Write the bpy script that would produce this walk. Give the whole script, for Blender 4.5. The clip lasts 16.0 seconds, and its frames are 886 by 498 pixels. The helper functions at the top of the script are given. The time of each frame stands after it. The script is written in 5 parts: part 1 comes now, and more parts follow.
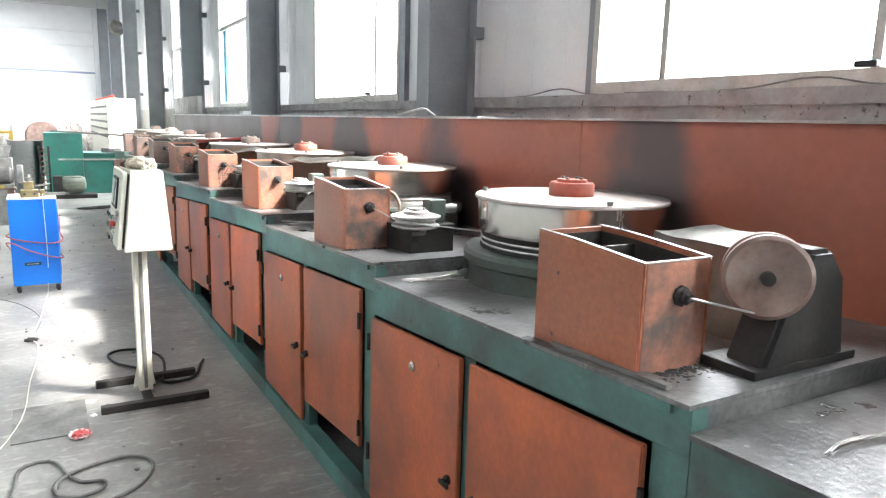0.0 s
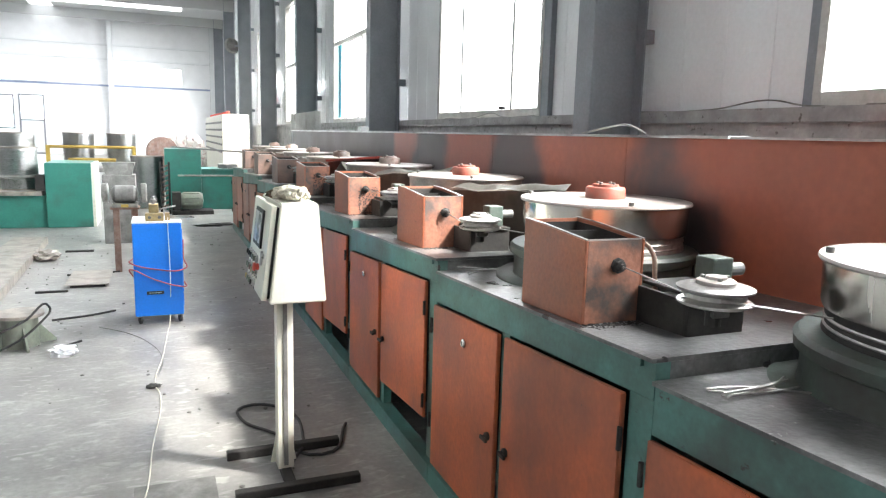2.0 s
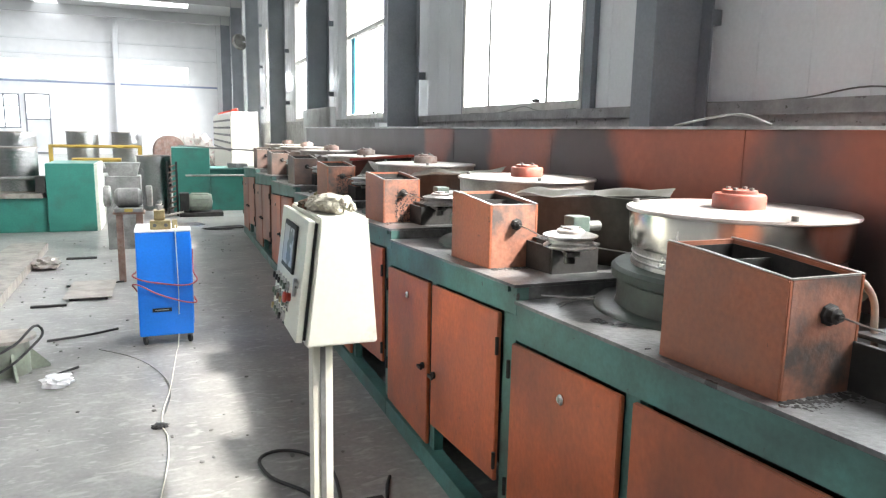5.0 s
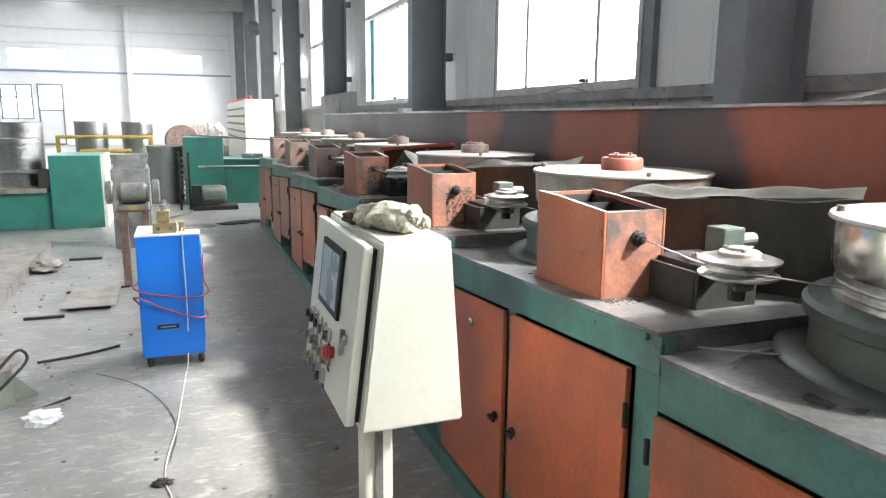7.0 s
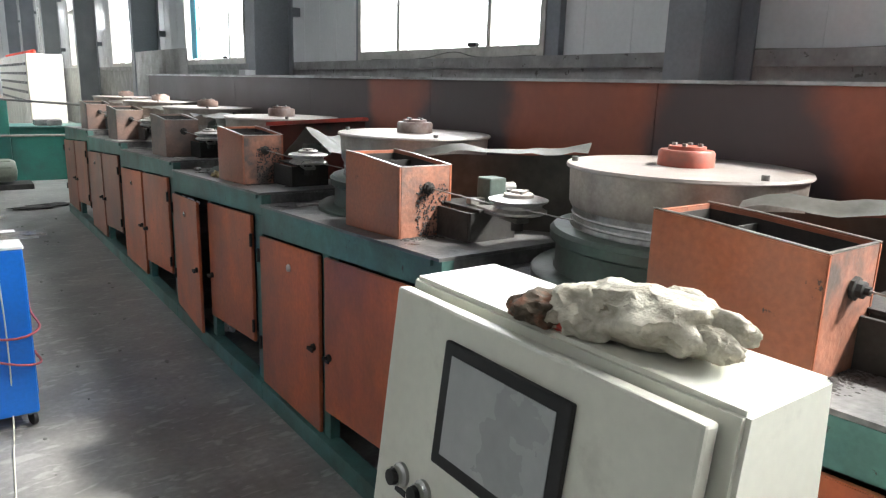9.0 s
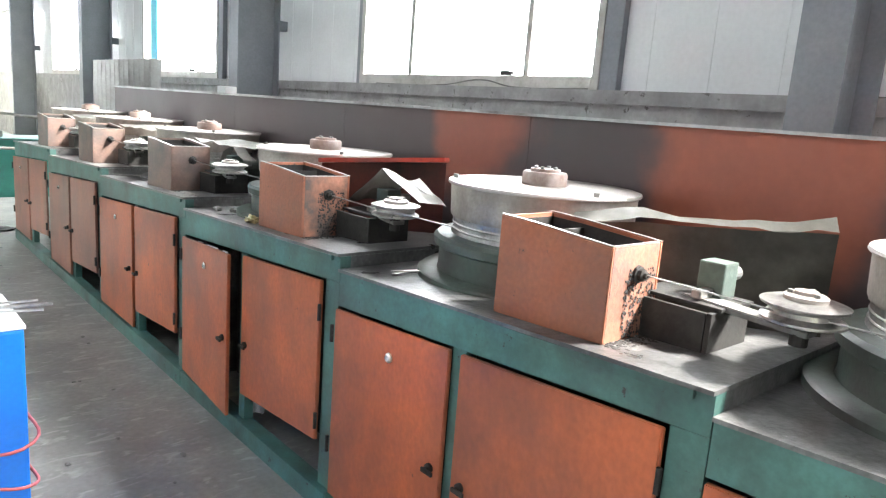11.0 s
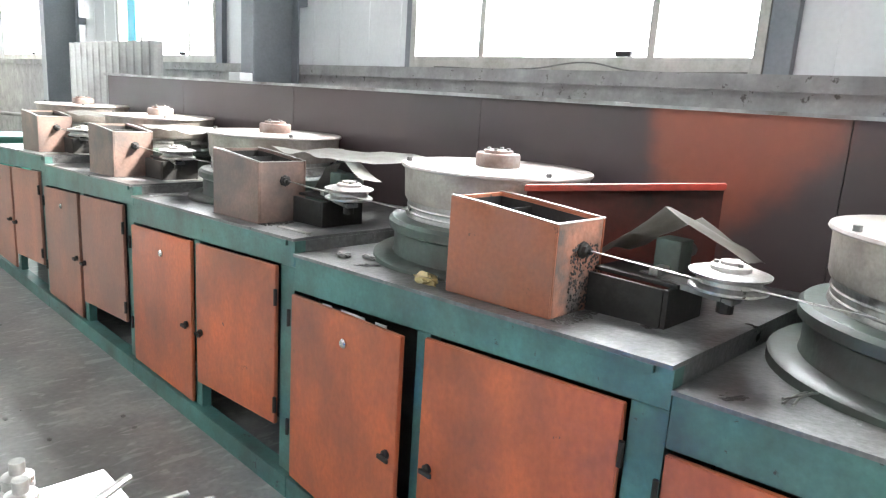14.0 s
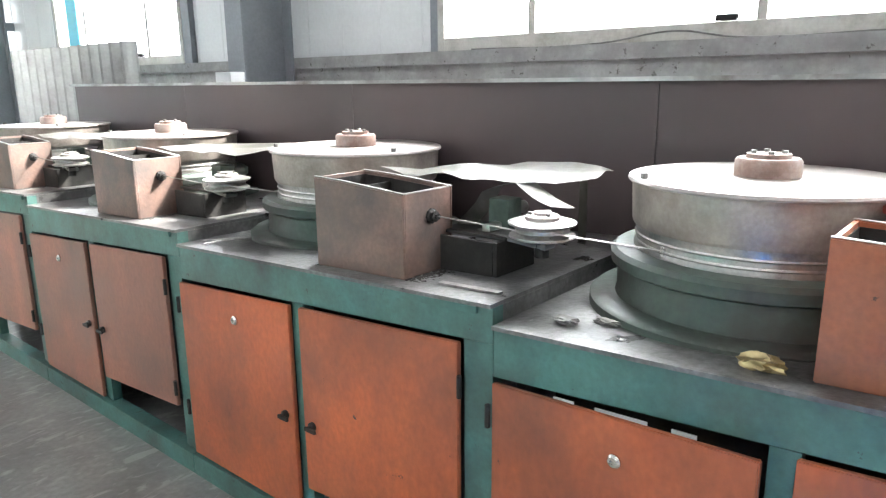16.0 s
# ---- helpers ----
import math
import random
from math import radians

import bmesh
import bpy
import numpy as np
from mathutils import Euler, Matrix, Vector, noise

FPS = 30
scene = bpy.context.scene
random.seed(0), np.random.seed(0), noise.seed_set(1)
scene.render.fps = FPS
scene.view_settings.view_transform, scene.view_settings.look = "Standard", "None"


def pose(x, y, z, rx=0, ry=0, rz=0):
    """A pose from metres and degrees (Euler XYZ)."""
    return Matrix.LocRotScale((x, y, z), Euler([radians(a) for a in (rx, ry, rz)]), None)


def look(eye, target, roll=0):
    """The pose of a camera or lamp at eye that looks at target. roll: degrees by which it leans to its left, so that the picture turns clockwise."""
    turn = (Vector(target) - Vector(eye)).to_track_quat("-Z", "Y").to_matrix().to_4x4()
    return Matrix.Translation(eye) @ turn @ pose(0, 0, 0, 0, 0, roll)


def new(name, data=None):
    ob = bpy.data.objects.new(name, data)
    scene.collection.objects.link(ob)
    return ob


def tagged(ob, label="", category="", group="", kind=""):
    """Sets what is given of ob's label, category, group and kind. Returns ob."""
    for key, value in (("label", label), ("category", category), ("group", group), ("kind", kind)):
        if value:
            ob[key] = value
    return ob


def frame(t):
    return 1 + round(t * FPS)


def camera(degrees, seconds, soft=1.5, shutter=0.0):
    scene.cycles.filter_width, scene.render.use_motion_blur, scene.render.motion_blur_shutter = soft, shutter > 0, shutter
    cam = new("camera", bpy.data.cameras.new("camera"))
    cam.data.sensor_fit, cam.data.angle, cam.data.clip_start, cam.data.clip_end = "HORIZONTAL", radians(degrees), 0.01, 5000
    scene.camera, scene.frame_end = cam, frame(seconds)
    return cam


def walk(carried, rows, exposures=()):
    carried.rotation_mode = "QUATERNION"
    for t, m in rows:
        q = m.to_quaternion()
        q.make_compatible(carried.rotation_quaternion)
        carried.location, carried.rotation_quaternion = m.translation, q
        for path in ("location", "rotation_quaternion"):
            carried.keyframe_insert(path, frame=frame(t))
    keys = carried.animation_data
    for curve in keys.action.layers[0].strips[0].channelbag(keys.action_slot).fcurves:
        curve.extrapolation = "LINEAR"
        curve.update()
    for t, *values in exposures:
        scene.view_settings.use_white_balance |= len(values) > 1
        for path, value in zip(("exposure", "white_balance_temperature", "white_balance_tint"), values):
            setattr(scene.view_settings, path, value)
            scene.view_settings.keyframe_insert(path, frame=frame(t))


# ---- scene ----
cam = camera(65.2, 16.0, soft=1.25)
METRES, EYE, TILT, LEAN, TURN = 8.0, 1.70, -0.85, -0.5, -30.0
ROWS = [
    (0.0, 0.0, 0.0, 0.0, 0.17, -9.36, -1.03),
    (0.5, -0.0102, 0.0347, -0.0003, 3.02, -10.3, -1.91),
    (1.0, -0.0378, 0.0696, -0.001, 3.13, -9.6, -3.26),
    (1.5, -0.0638, 0.0869, 0.0016, 1.82, -10.67, -1.65),
    (2.0, -0.076, 0.1119, 0.004, 7.82, -8.32, -1.16),
    (2.5, -0.09, 0.134, 0.0043, 12.89, -8.18, -2.91),
    (3.0, -0.1059, 0.1548, 0.004, 11.18, -8.46, -2.45),
    (3.5, -0.113, 0.1633, 0.0033, 7.9, -8.82, -2.67),
    (4.0, -0.1125, 0.1745, 0.0046, 8.81, -8.25, -0.91),
    (6.5, -0.1545, 0.2549, 0.0017, 7.65, -9.48, -0.63),
    (7.0, -0.1674, 0.2911, 0.0024, 9.46, -9.64, -0.15),
    (7.5, -0.1917, 0.3189, 0.0048, 4.51, -9.18, -1.69),
    (8.0, -0.2205, 0.3406, 0.0066, -2.95, -10.25, -3.81),
    (8.5, -0.2409, 0.3732, 0.0068, -4.52, -12.08, -1.25),
    (11.0, -0.3486, 0.5158, 0.0128, -10.9, -10.32, -3.61),
    (11.5, -0.3767, 0.5356, 0.0158, -11.23, -10.42, -1.37),
    (12.0, -0.388, 0.5585, 0.0147, -10.77, -10.66, -0.52),
    (12.5, -0.3972, 0.5889, 0.017, -7.68, -10.63, -0.65),
    (13.0, -0.4139, 0.6234, 0.0147, -8.25, -11.03, -3.21),
    (13.5, -0.4349, 0.6533, 0.0174, -13.45, -11.17, -2.24),
    (14.0, -0.4497, 0.6876, 0.0173, -14.61, -11.66, -2.81),
    (14.5, -0.4605, 0.7176, 0.0213, -14.24, -10.32, -2.75),
    (15.0, -0.487, 0.7549, 0.0214, -18.72, -11.11, -3.17),
    (15.5, -0.5106, 0.7826, 0.0208, -19.29, -12.16, -3.68),
    (16.0, -0.5262, 0.8242, 0.0213, -20.26, -12.86, 1.3),
]
walk(cam, [(t, pose(0, 0, EYE, TILT, LEAN, TURN) @ pose(METRES * x, METRES * y, METRES * z, 90 + pitch, roll, yaw)) for t, x, y, z, yaw, pitch, roll in ROWS],
     [(0.0, 2.5), (1.5, 2.15), (3.0, 2.1), (7.0, 1.8), (8.0, 1.55), (8.5, 1.3), (9.5, 1.7), (11.0, 2.7), (12.5, 2.75), (14.0, 2.9), (16.0, 2.85)])

# ---- world and light ----
world = bpy.data.worlds.new("World")
scene.world = world
world.use_nodes = True
wnt = world.node_tree
sky = wnt.nodes.new("ShaderNodeTexSky")
sky.sky_type, sky.sun_disc = "NISHITA", False
sky.sun_elevation, sky.sun_rotation = radians(47), radians(126)
sky.air_density, sky.dust_density = 1.0, 3.0
wnt.links.new(sky.outputs[0], wnt.nodes["Background"].inputs[0])
wnt.nodes["Background"].inputs[1].default_value = 0.08
scene.view_settings.exposure = 0.0

sun_data = bpy.data.lights.new("sun", "SUN")
sun_data.energy, sun_data.angle, sun_data.color = 3.1, radians(4), (1.0, 0.96, 0.90)
sun = new("sun", sun_data)
sun.matrix_world = look((13.0, -4.5, 17.35), (0, 5, 0))


def window_light(x, y, z, w, h, tx, ty, tz, power):
    """Sky light that comes in through an opening."""
    d = bpy.data.lights.new("window_light", "AREA")
    d.shape, d.size, d.size_y, d.energy, d.color = "RECTANGLE", w, h, power, (0.96, 0.98, 1.0)
    d.spread = radians(135)
    o = new("window_light", d)
    o.matrix_world = look((x, y, z), (tx, ty, tz))
    return o


# ---- materials ----
def mat(name, base, rough=0.6, metal=0.0, var=0.25, scale=6.0, bump=0.15, bscale=40.0, dirt=None, dirt_amount=0.0, dirt_scale=1.6, spread=0.18, stretch=(1, 1, 1), rvar=0.12, chips=None, chip_at=0.66):
    """Base colour with broad and fine variation, optional dirt patches, uneven gloss and fine relief."""
    m = bpy.data.materials.new(name)
    m.use_nodes = True
    nt = m.node_tree
    n, l = nt.nodes, nt.links
    b = n["Principled BSDF"]
    tc = n.new("ShaderNodeNewGeometry")
    mp = n.new("ShaderNodeMapping")
    mp.inputs["Scale"].default_value = stretch
    l.new(tc.outputs["Position"], mp.inputs[0])
    big = n.new("ShaderNodeTexNoise")
    big.inputs["Scale"].default_value, big.inputs["Detail"].default_value = scale, 6
    l.new(mp.outputs[0], big.inputs["Vector"])
    fine = n.new("ShaderNodeTexNoise")
    fine.inputs["Scale"].default_value, fine.inputs["Detail"].default_value = bscale, 5
    l.new(mp.outputs[0], fine.inputs["Vector"])
    ramp = n.new("ShaderNodeMapRange")
    ramp.inputs["From Min"].default_value, ramp.inputs["From Max"].default_value = 0.25, 0.75
    ramp.inputs["To Min"].default_value, ramp.inputs["To Max"].default_value = 1 - var, 1 + var
    l.new(big.outputs["Fac"], ramp.inputs["Value"])
    ramp2 = n.new("ShaderNodeMapRange")
    ramp2.inputs["From Min"].default_value, ramp2.inputs["From Max"].default_value = 0.3, 0.7
    ramp2.inputs["To Min"].default_value, ramp2.inputs["To Max"].default_value = 1 - var * 0.5, 1 + var * 0.5
    l.new(fine.outputs["Fac"], ramp2.inputs["Value"])
    mul = n.new("ShaderNodeMath")
    mul.operation = "MULTIPLY"
    l.new(ramp.outputs[0], mul.inputs[0])
    l.new(ramp2.outputs[0], mul.inputs[1])
    col = n.new("ShaderNodeVectorMath")
    col.operation = "SCALE"
    col.inputs[0].default_value = base
    l.new(mul.outputs[0], col.inputs["Scale"])
    out = col.outputs[0]
    if dirt is not None:
        dn = n.new("ShaderNodeTexNoise")
        dn.inputs["Scale"].default_value, dn.inputs["Detail"].default_value, dn.inputs["Roughness"].default_value = dirt_scale, 8, 0.62
        l.new(mp.outputs[0], dn.inputs["Vector"])
        dr = n.new("ShaderNodeMapRange")
        c = 0.72 - 0.44 * dirt_amount
        dr.inputs["From Min"].default_value, dr.inputs["From Max"].default_value = c - spread / 2, c + spread / 2
        l.new(dn.outputs["Fac"], dr.inputs["Value"])
        mx = n.new("ShaderNodeMix")
        mx.data_type = "RGBA"
        mx.inputs["B"].default_value = (*dirt, 1)
        l.new(dr.outputs[0], mx.inputs["Factor"])
        l.new(out, mx.inputs["A"])
        out = mx.outputs["Result"]
    if chips is not None:
        cn = n.new("ShaderNodeTexNoise")
        cn.inputs["Scale"].default_value, cn.inputs["Detail"].default_value, cn.inputs["Roughness"].default_value = 14, 7, 0.7
        l.new(tc.outputs["Position"], cn.inputs["Vector"])
        cr = n.new("ShaderNodeMapRange")
        cr.inputs["From Min"].default_value, cr.inputs["From Max"].default_value = chip_at, chip_at + 0.03
        l.new(cn.outputs["Fac"], cr.inputs["Value"])
        cm = n.new("ShaderNodeMix")
        cm.data_type = "RGBA"
        cm.inputs["B"].default_value = (*chips, 1)
        l.new(cr.outputs[0], cm.inputs["Factor"])
        l.new(out, cm.inputs["A"])
        out = cm.outputs["Result"]
    l.new(out, b.inputs["Base Color"])
    rr = n.new("ShaderNodeMapRange")
    rr.inputs["To Min"].default_value, rr.inputs["To Max"].default_value = max(0.03, rough - rvar), min(1, rough + rvar)
    l.new(big.outputs["Fac"], rr.inputs["Value"])
    l.new(rr.outputs[0], b.inputs["Roughness"])
    b.inputs["Metallic"].default_value = metal
    if bump:
        bp = n.new("ShaderNodeBump")
        bp.inputs["Strength"].default_value, bp.inputs["Distance"].default_value = bump, 0.004
        l.new(fine.outputs["Fac"], bp.inputs["Height"])
        l.new(bp.outputs[0], b.inputs["Normal"])
    return m


M_FLOOR = mat("concrete_floor", (0.30, 0.295, 0.28), 0.38, 0, 0.28, 2.6, 0.35, 30, (0.13, 0.127, 0.122), 0.34, 1.6, 0.5, rvar=0.2)
M_GREEN = mat("green_paint", (0.08, 0.205, 0.18), 0.45, 0, 0.22, 5, 0.12, 60, (0.05, 0.06, 0.055), 0.36, 3.0, 0.35, chips=(0.045, 0.04, 0.035), chip_at=0.64)
M_GREEN2 = mat("green_machine_paint", (0.035, 0.19, 0.15), 0.42, 0, 0.15, 3, 0.1, 50, (0.05, 0.09, 0.08), 0.2, 2.0, 0.3)
M_ORANGE = mat("orange_paint", (0.53, 0.13, 0.05), 0.42, 0, 0.22, 3, 0.1, 50, (0.13, 0.065, 0.05), 0.27, 2.0, 0.4, (1, 1, 0.75), chips=(0.06, 0.04, 0.035), chip_at=0.69)
M_ORANGEF = mat("faded_orange_paint", (0.36, 0.145, 0.095), 0.5, 0, 0.22, 3, 0.1, 50, (0.16, 0.10, 0.085), 0.42, 2.0, 0.4, (1, 1, 0.75), chips=(0.06, 0.05, 0.045), chip_at=0.68)
M_BOXF = mat("faded_sooty_box", (0.23, 0.14, 0.11), 0.5, 0, 0.3, 6, 0.25, 60, (0.11, 0.09, 0.08), 0.5, 4, 0.3)
M_HOSE = mat("tan_hose", (0.30, 0.22, 0.17), 0.6, 0, 0.2, 12, 0.1, 60)
M_CRUMB = mat("soap_crumb", (0.055, 0.052, 0.05), 0.95, 0, 0.3, 20, 0.0, 60)
M_GLOVED = mat("oily_glove_cuff", (0.10, 0.075, 0.05), 0.95, 0, 0.3, 20, 0.6, 120, (0.30, 0.10, 0.05), 0.3, 20, 0.2)
M_CYAN = mat("cyan_film", (0.05, 0.45, 0.6), 0.4, 0, 0.05, 3, 0.0, 30)
M_BOX = mat("worn_orange_box", (0.48, 0.135, 0.055), 0.5, 0, 0.3, 6, 0.25, 60, (0.12, 0.085, 0.07), 0.38, 3, 0.45, chips=(0.05, 0.04, 0.035), chip_at=0.66)
M_TOP = mat("oily_steel_top", (0.19, 0.19, 0.187), 0.34, 0.2, 0.45, 7, 0.5, 55, (0.045, 0.045, 0.046), 0.36, 3.0, 0.3, rvar=0.2, chips=(0.30, 0.295, 0.285), chip_at=0.645)
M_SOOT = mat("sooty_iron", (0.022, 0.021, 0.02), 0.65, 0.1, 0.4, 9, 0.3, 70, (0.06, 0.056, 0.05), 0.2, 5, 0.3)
M_STEEL = mat("bright_steel", (0.62, 0.60, 0.56), 0.24, 1.0, 0.12, 9, 0.05, 90, stretch=(1, 1, 0.15))
M_DULL = mat("dull_drum_steel", (0.40, 0.36, 0.32), 0.45, 0.55, 0.2, 9, 0.12, 80, (0.2, 0.17, 0.15), 0.3, 6, 0.3)
M_DISC = mat("pale_steel_disc", (0.44, 0.41, 0.385), 0.4, 0.4, 0.15, 6, 0.1, 60, (0.35, 0.28, 0.24), 0.25, 4, 0.3)
M_RED = mat("red_hub_paint", (0.42, 0.09, 0.055), 0.5, 0, 0.2, 8, 0.15, 60, (0.2, 0.12, 0.1), 0.3, 9, 0.3)
M_BASE = mat("green_grey_casting", (0.085, 0.125, 0.105), 0.5, 0, 0.3, 6, 0.25, 50, (0.06, 0.055, 0.05), 0.48, 3, 0.25)
M_CREAM = mat("cream_enamel", (0.68, 0.67, 0.57), 0.38, 0, 0.06, 3, 0.05, 60, (0.42, 0.40, 0.33), 0.1, 6, 0.2)
M_BLUE = mat("blue_paint", (0.006, 0.17, 0.68), 0.35, 0, 0.12, 3, 0.05, 60)
M_WHITE = mat("white_paint", (0.78, 0.79, 0.80), 0.5, 0, 0.05, 2, 0.05, 40)
M_PANEL = mat("grey_sandwich_panel", (0.76, 0.78, 0.79), 0.2, 0.0, 0.06, 1.2, 0.03, 30)
M_COL = mat("grey_column_paint", (0.22, 0.24, 0.265), 0.45, 0, 0.14, 2, 0.08, 40)
M_DADO = mat("dirty_plaster", (0.36, 0.36, 0.36), 0.85, 0, 0.15, 5, 0.6, 30, (0.20, 0.20, 0.20), 0.4, 4, 0.4, chips=(0.12, 0.115, 0.11), chip_at=0.62)
M_ALU = mat("window_aluminium", (0.48, 0.47, 0.44), 0.4, 0.3, 0.12, 5, 0.05, 50, (0.3, 0.28, 0.24), 0.2, 6, 0.3)
M_BLACK = mat("black_rubber", (0.015, 0.015, 0.015), 0.55, 0, 0.2, 10, 0.1, 60)
M_BRASS = mat("brass", (0.50, 0.41, 0.22), 0.35, 0.9, 0.2, 12, 0.1, 80)
M_CLOTH = mat("glove_cloth", (0.60, 0.56, 0.46), 0.95, 0, 0.2, 14, 0.6, 150, (0.30, 0.26, 0.18), 0.36, 16, 0.3)
M_YELLOW = mat("yellow_paint", (0.38, 0.26, 0.05), 0.5, 0, 0.2, 6, 0.1, 50)
M_GREY = mat("grey_machine", (0.22, 0.22, 0.21), 0.5, 0.2, 0.25, 6, 0.2, 50, (0.08, 0.075, 0.07), 0.3, 5, 0.3)
M_WIRE = mat("drawn_wire", (0.34, 0.34, 0.335), 0.3, 1.0, 0.35, 40, 0.4, 160, stretch=(1, 1, 4))
M_SHEET = mat("crumpled_tin", (0.25, 0.245, 0.225), 0.42, 0.5, 0.25, 5, 0.3, 30, (0.15, 0.14, 0.12), 0.4, 4, 0.3)
# darker copy of crumpled_tin: shade of the upright sheets put into the colour
M_SHEETSHADE = mat("shaded_tin", (0.12, 0.115, 0.10), 0.5, 0.4, 0.3, 5, 0.3, 30, (0.05, 0.048, 0.045), 0.45, 3, 0.4)
M_BLUETRIM = mat("blue_grey_trim", (0.25, 0.30, 0.42), 0.5, 0, 0.1, 3, 0.05, 30)
M_TINSTRIP = mat("pale_tin_strip", (0.5, 0.5, 0.5), 0.35, 0.6, 0.2, 4, 0.1, 40, (0.15, 0.13, 0.12), 0.3, 3, 0.3)
M_HUB = mat("brown_hub", (0.26, 0.17, 0.14), 0.5, 0.1, 0.25, 8, 0.2, 60, (0.45, 0.4, 0.37), 0.3, 9, 0.3)
M_BOXEND = mat("spattered_box_end", (0.36, 0.16, 0.105), 0.5, 0.1, 0.3, 8, 0.4, 60, (0.11, 0.09, 0.08), 0.4, 7, 0.2)
M_STEELW = mat("worn_steel", (0.52, 0.51, 0.49), 0.32, 0.85, 0.25, 12, 0.15, 80, (0.18, 0.17, 0.16), 0.35, 12, 0.3)
M_REDD = mat("sooty_red_paint", (0.20, 0.05, 0.04), 0.5, 0, 0.25, 5, 0.1, 50, (0.05, 0.035, 0.03), 0.5, 3, 0.4)
M_REDG = mat("red_guard_paint", (0.48, 0.05, 0.03), 0.45, 0, 0.2, 5, 0.1, 50, (0.18, 0.06, 0.05), 0.3, 4, 0.3)
M_RUST = mat("rusty_iron", (0.20, 0.12, 0.095), 0.65, 0.2, 0.3, 10, 0.3, 70, (0.30, 0.24, 0.21), 0.3, 9, 0.3)
M_CORR = mat("corrugated_zinc", (0.42, 0.42, 0.41), 0.45, 0.4, 0.12, 3, 0.1, 40, (0.25, 0.24, 0.23), 0.3, 3, 0.3)
M_SCREEN = mat("display_glass", (0.36, 0.37, 0.36), 0.3, 0, 0.1, 8, 0.0, 40)
M_CHROME = mat("chrome", (0.45, 0.45, 0.43), 0.3, 1.0, 0.1, 20, 0.0, 60)
M_REDB = mat("red_plastic", (0.5, 0.05, 0.03), 0.35, 0, 0.1, 12, 0.0, 60)
M_GREENB = mat("green_plastic", (0.15, 0.19, 0.15), 0.35, 0, 0.1, 12, 0.0, 60)
M_REDC = mat("red_cord_cover", (0.42, 0.08, 0.09), 0.6, 0, 0.2, 20, 0.1, 60)
M_PED = mat("grey_green_paint", (0.20, 0.23, 0.18), 0.55, 0, 0.2, 6, 0.15, 50, (0.12, 0.11, 0.1), 0.3, 6, 0.3)
M_WRAP = mat("printed_wrapper", (0.75, 0.72, 0.7), 0.5, 0, 0.1, 10, 0.1, 40, (0.55, 0.08, 0.08), 0.5, 14, 0.1)
M_SACK = mat("printed_sack", (0.70, 0.66, 0.62), 0.6, 0, 0.15, 8, 0.3, 50, (0.45, 0.20, 0.18), 0.25, 9, 0.2)
M_UNSEENWALL = mat("unseen_grey_wall", (0.30, 0.31, 0.32), 0.6, 0, 0.1, 1, 0.05, 20, (0.2, 0.2, 0.2), 0.3, 0.5, 0.4)
M_ROOF = mat("white_roof_sheet", (0.42, 0.43, 0.43), 0.5, 0, 0.05, 1, 0.02, 20)


def scuffs(m, colour, lines):
    """Pale straight scuff marks, each set stretched along its own direction."""
    nt = m.node_tree
    n, l = nt.nodes, nt.links
    b = n["Principled BSDF"]
    out = b.inputs["Base Color"].links[0].from_socket
    geo = n.new("ShaderNodeNewGeometry")
    for angle, along, across, at in lines:
        mp = n.new("ShaderNodeMapping")
        mp.inputs["Rotation"].default_value = (0, 0, radians(angle))
        mp.inputs["Scale"].default_value = (along, across, 1)
        l.new(geo.outputs["Position"], mp.inputs[0])
        nz = n.new("ShaderNodeTexNoise")
        nz.inputs["Scale"].default_value, nz.inputs["Detail"].default_value, nz.inputs["Distortion"].default_value = 1.0, 5, 0.6
        l.new(mp.outputs[0], nz.inputs["Vector"])
        mr = n.new("ShaderNodeMapRange")
        mr.inputs["From Min"].default_value, mr.inputs["From Max"].default_value = at, at + 0.09
        mr.inputs["To Max"].default_value = 0.5
        l.new(nz.outputs["Fac"], mr.inputs["Value"])
        mx = n.new("ShaderNodeMix")
        mx.data_type = "RGBA"
        mx.inputs["B"].default_value = (*colour, 1)
        l.new(mr.outputs[0], mx.inputs["Factor"])
        l.new(out, mx.inputs["A"])
        out = mx.outputs["Result"]
    l.new(out, b.inputs["Base Color"])


scuffs(M_FLOOR, (0.47, 0.46, 0.44), [(62, 6, 17, 0.60), (118, 6, 16, 0.60), (155, 8, 15, 0.62)])


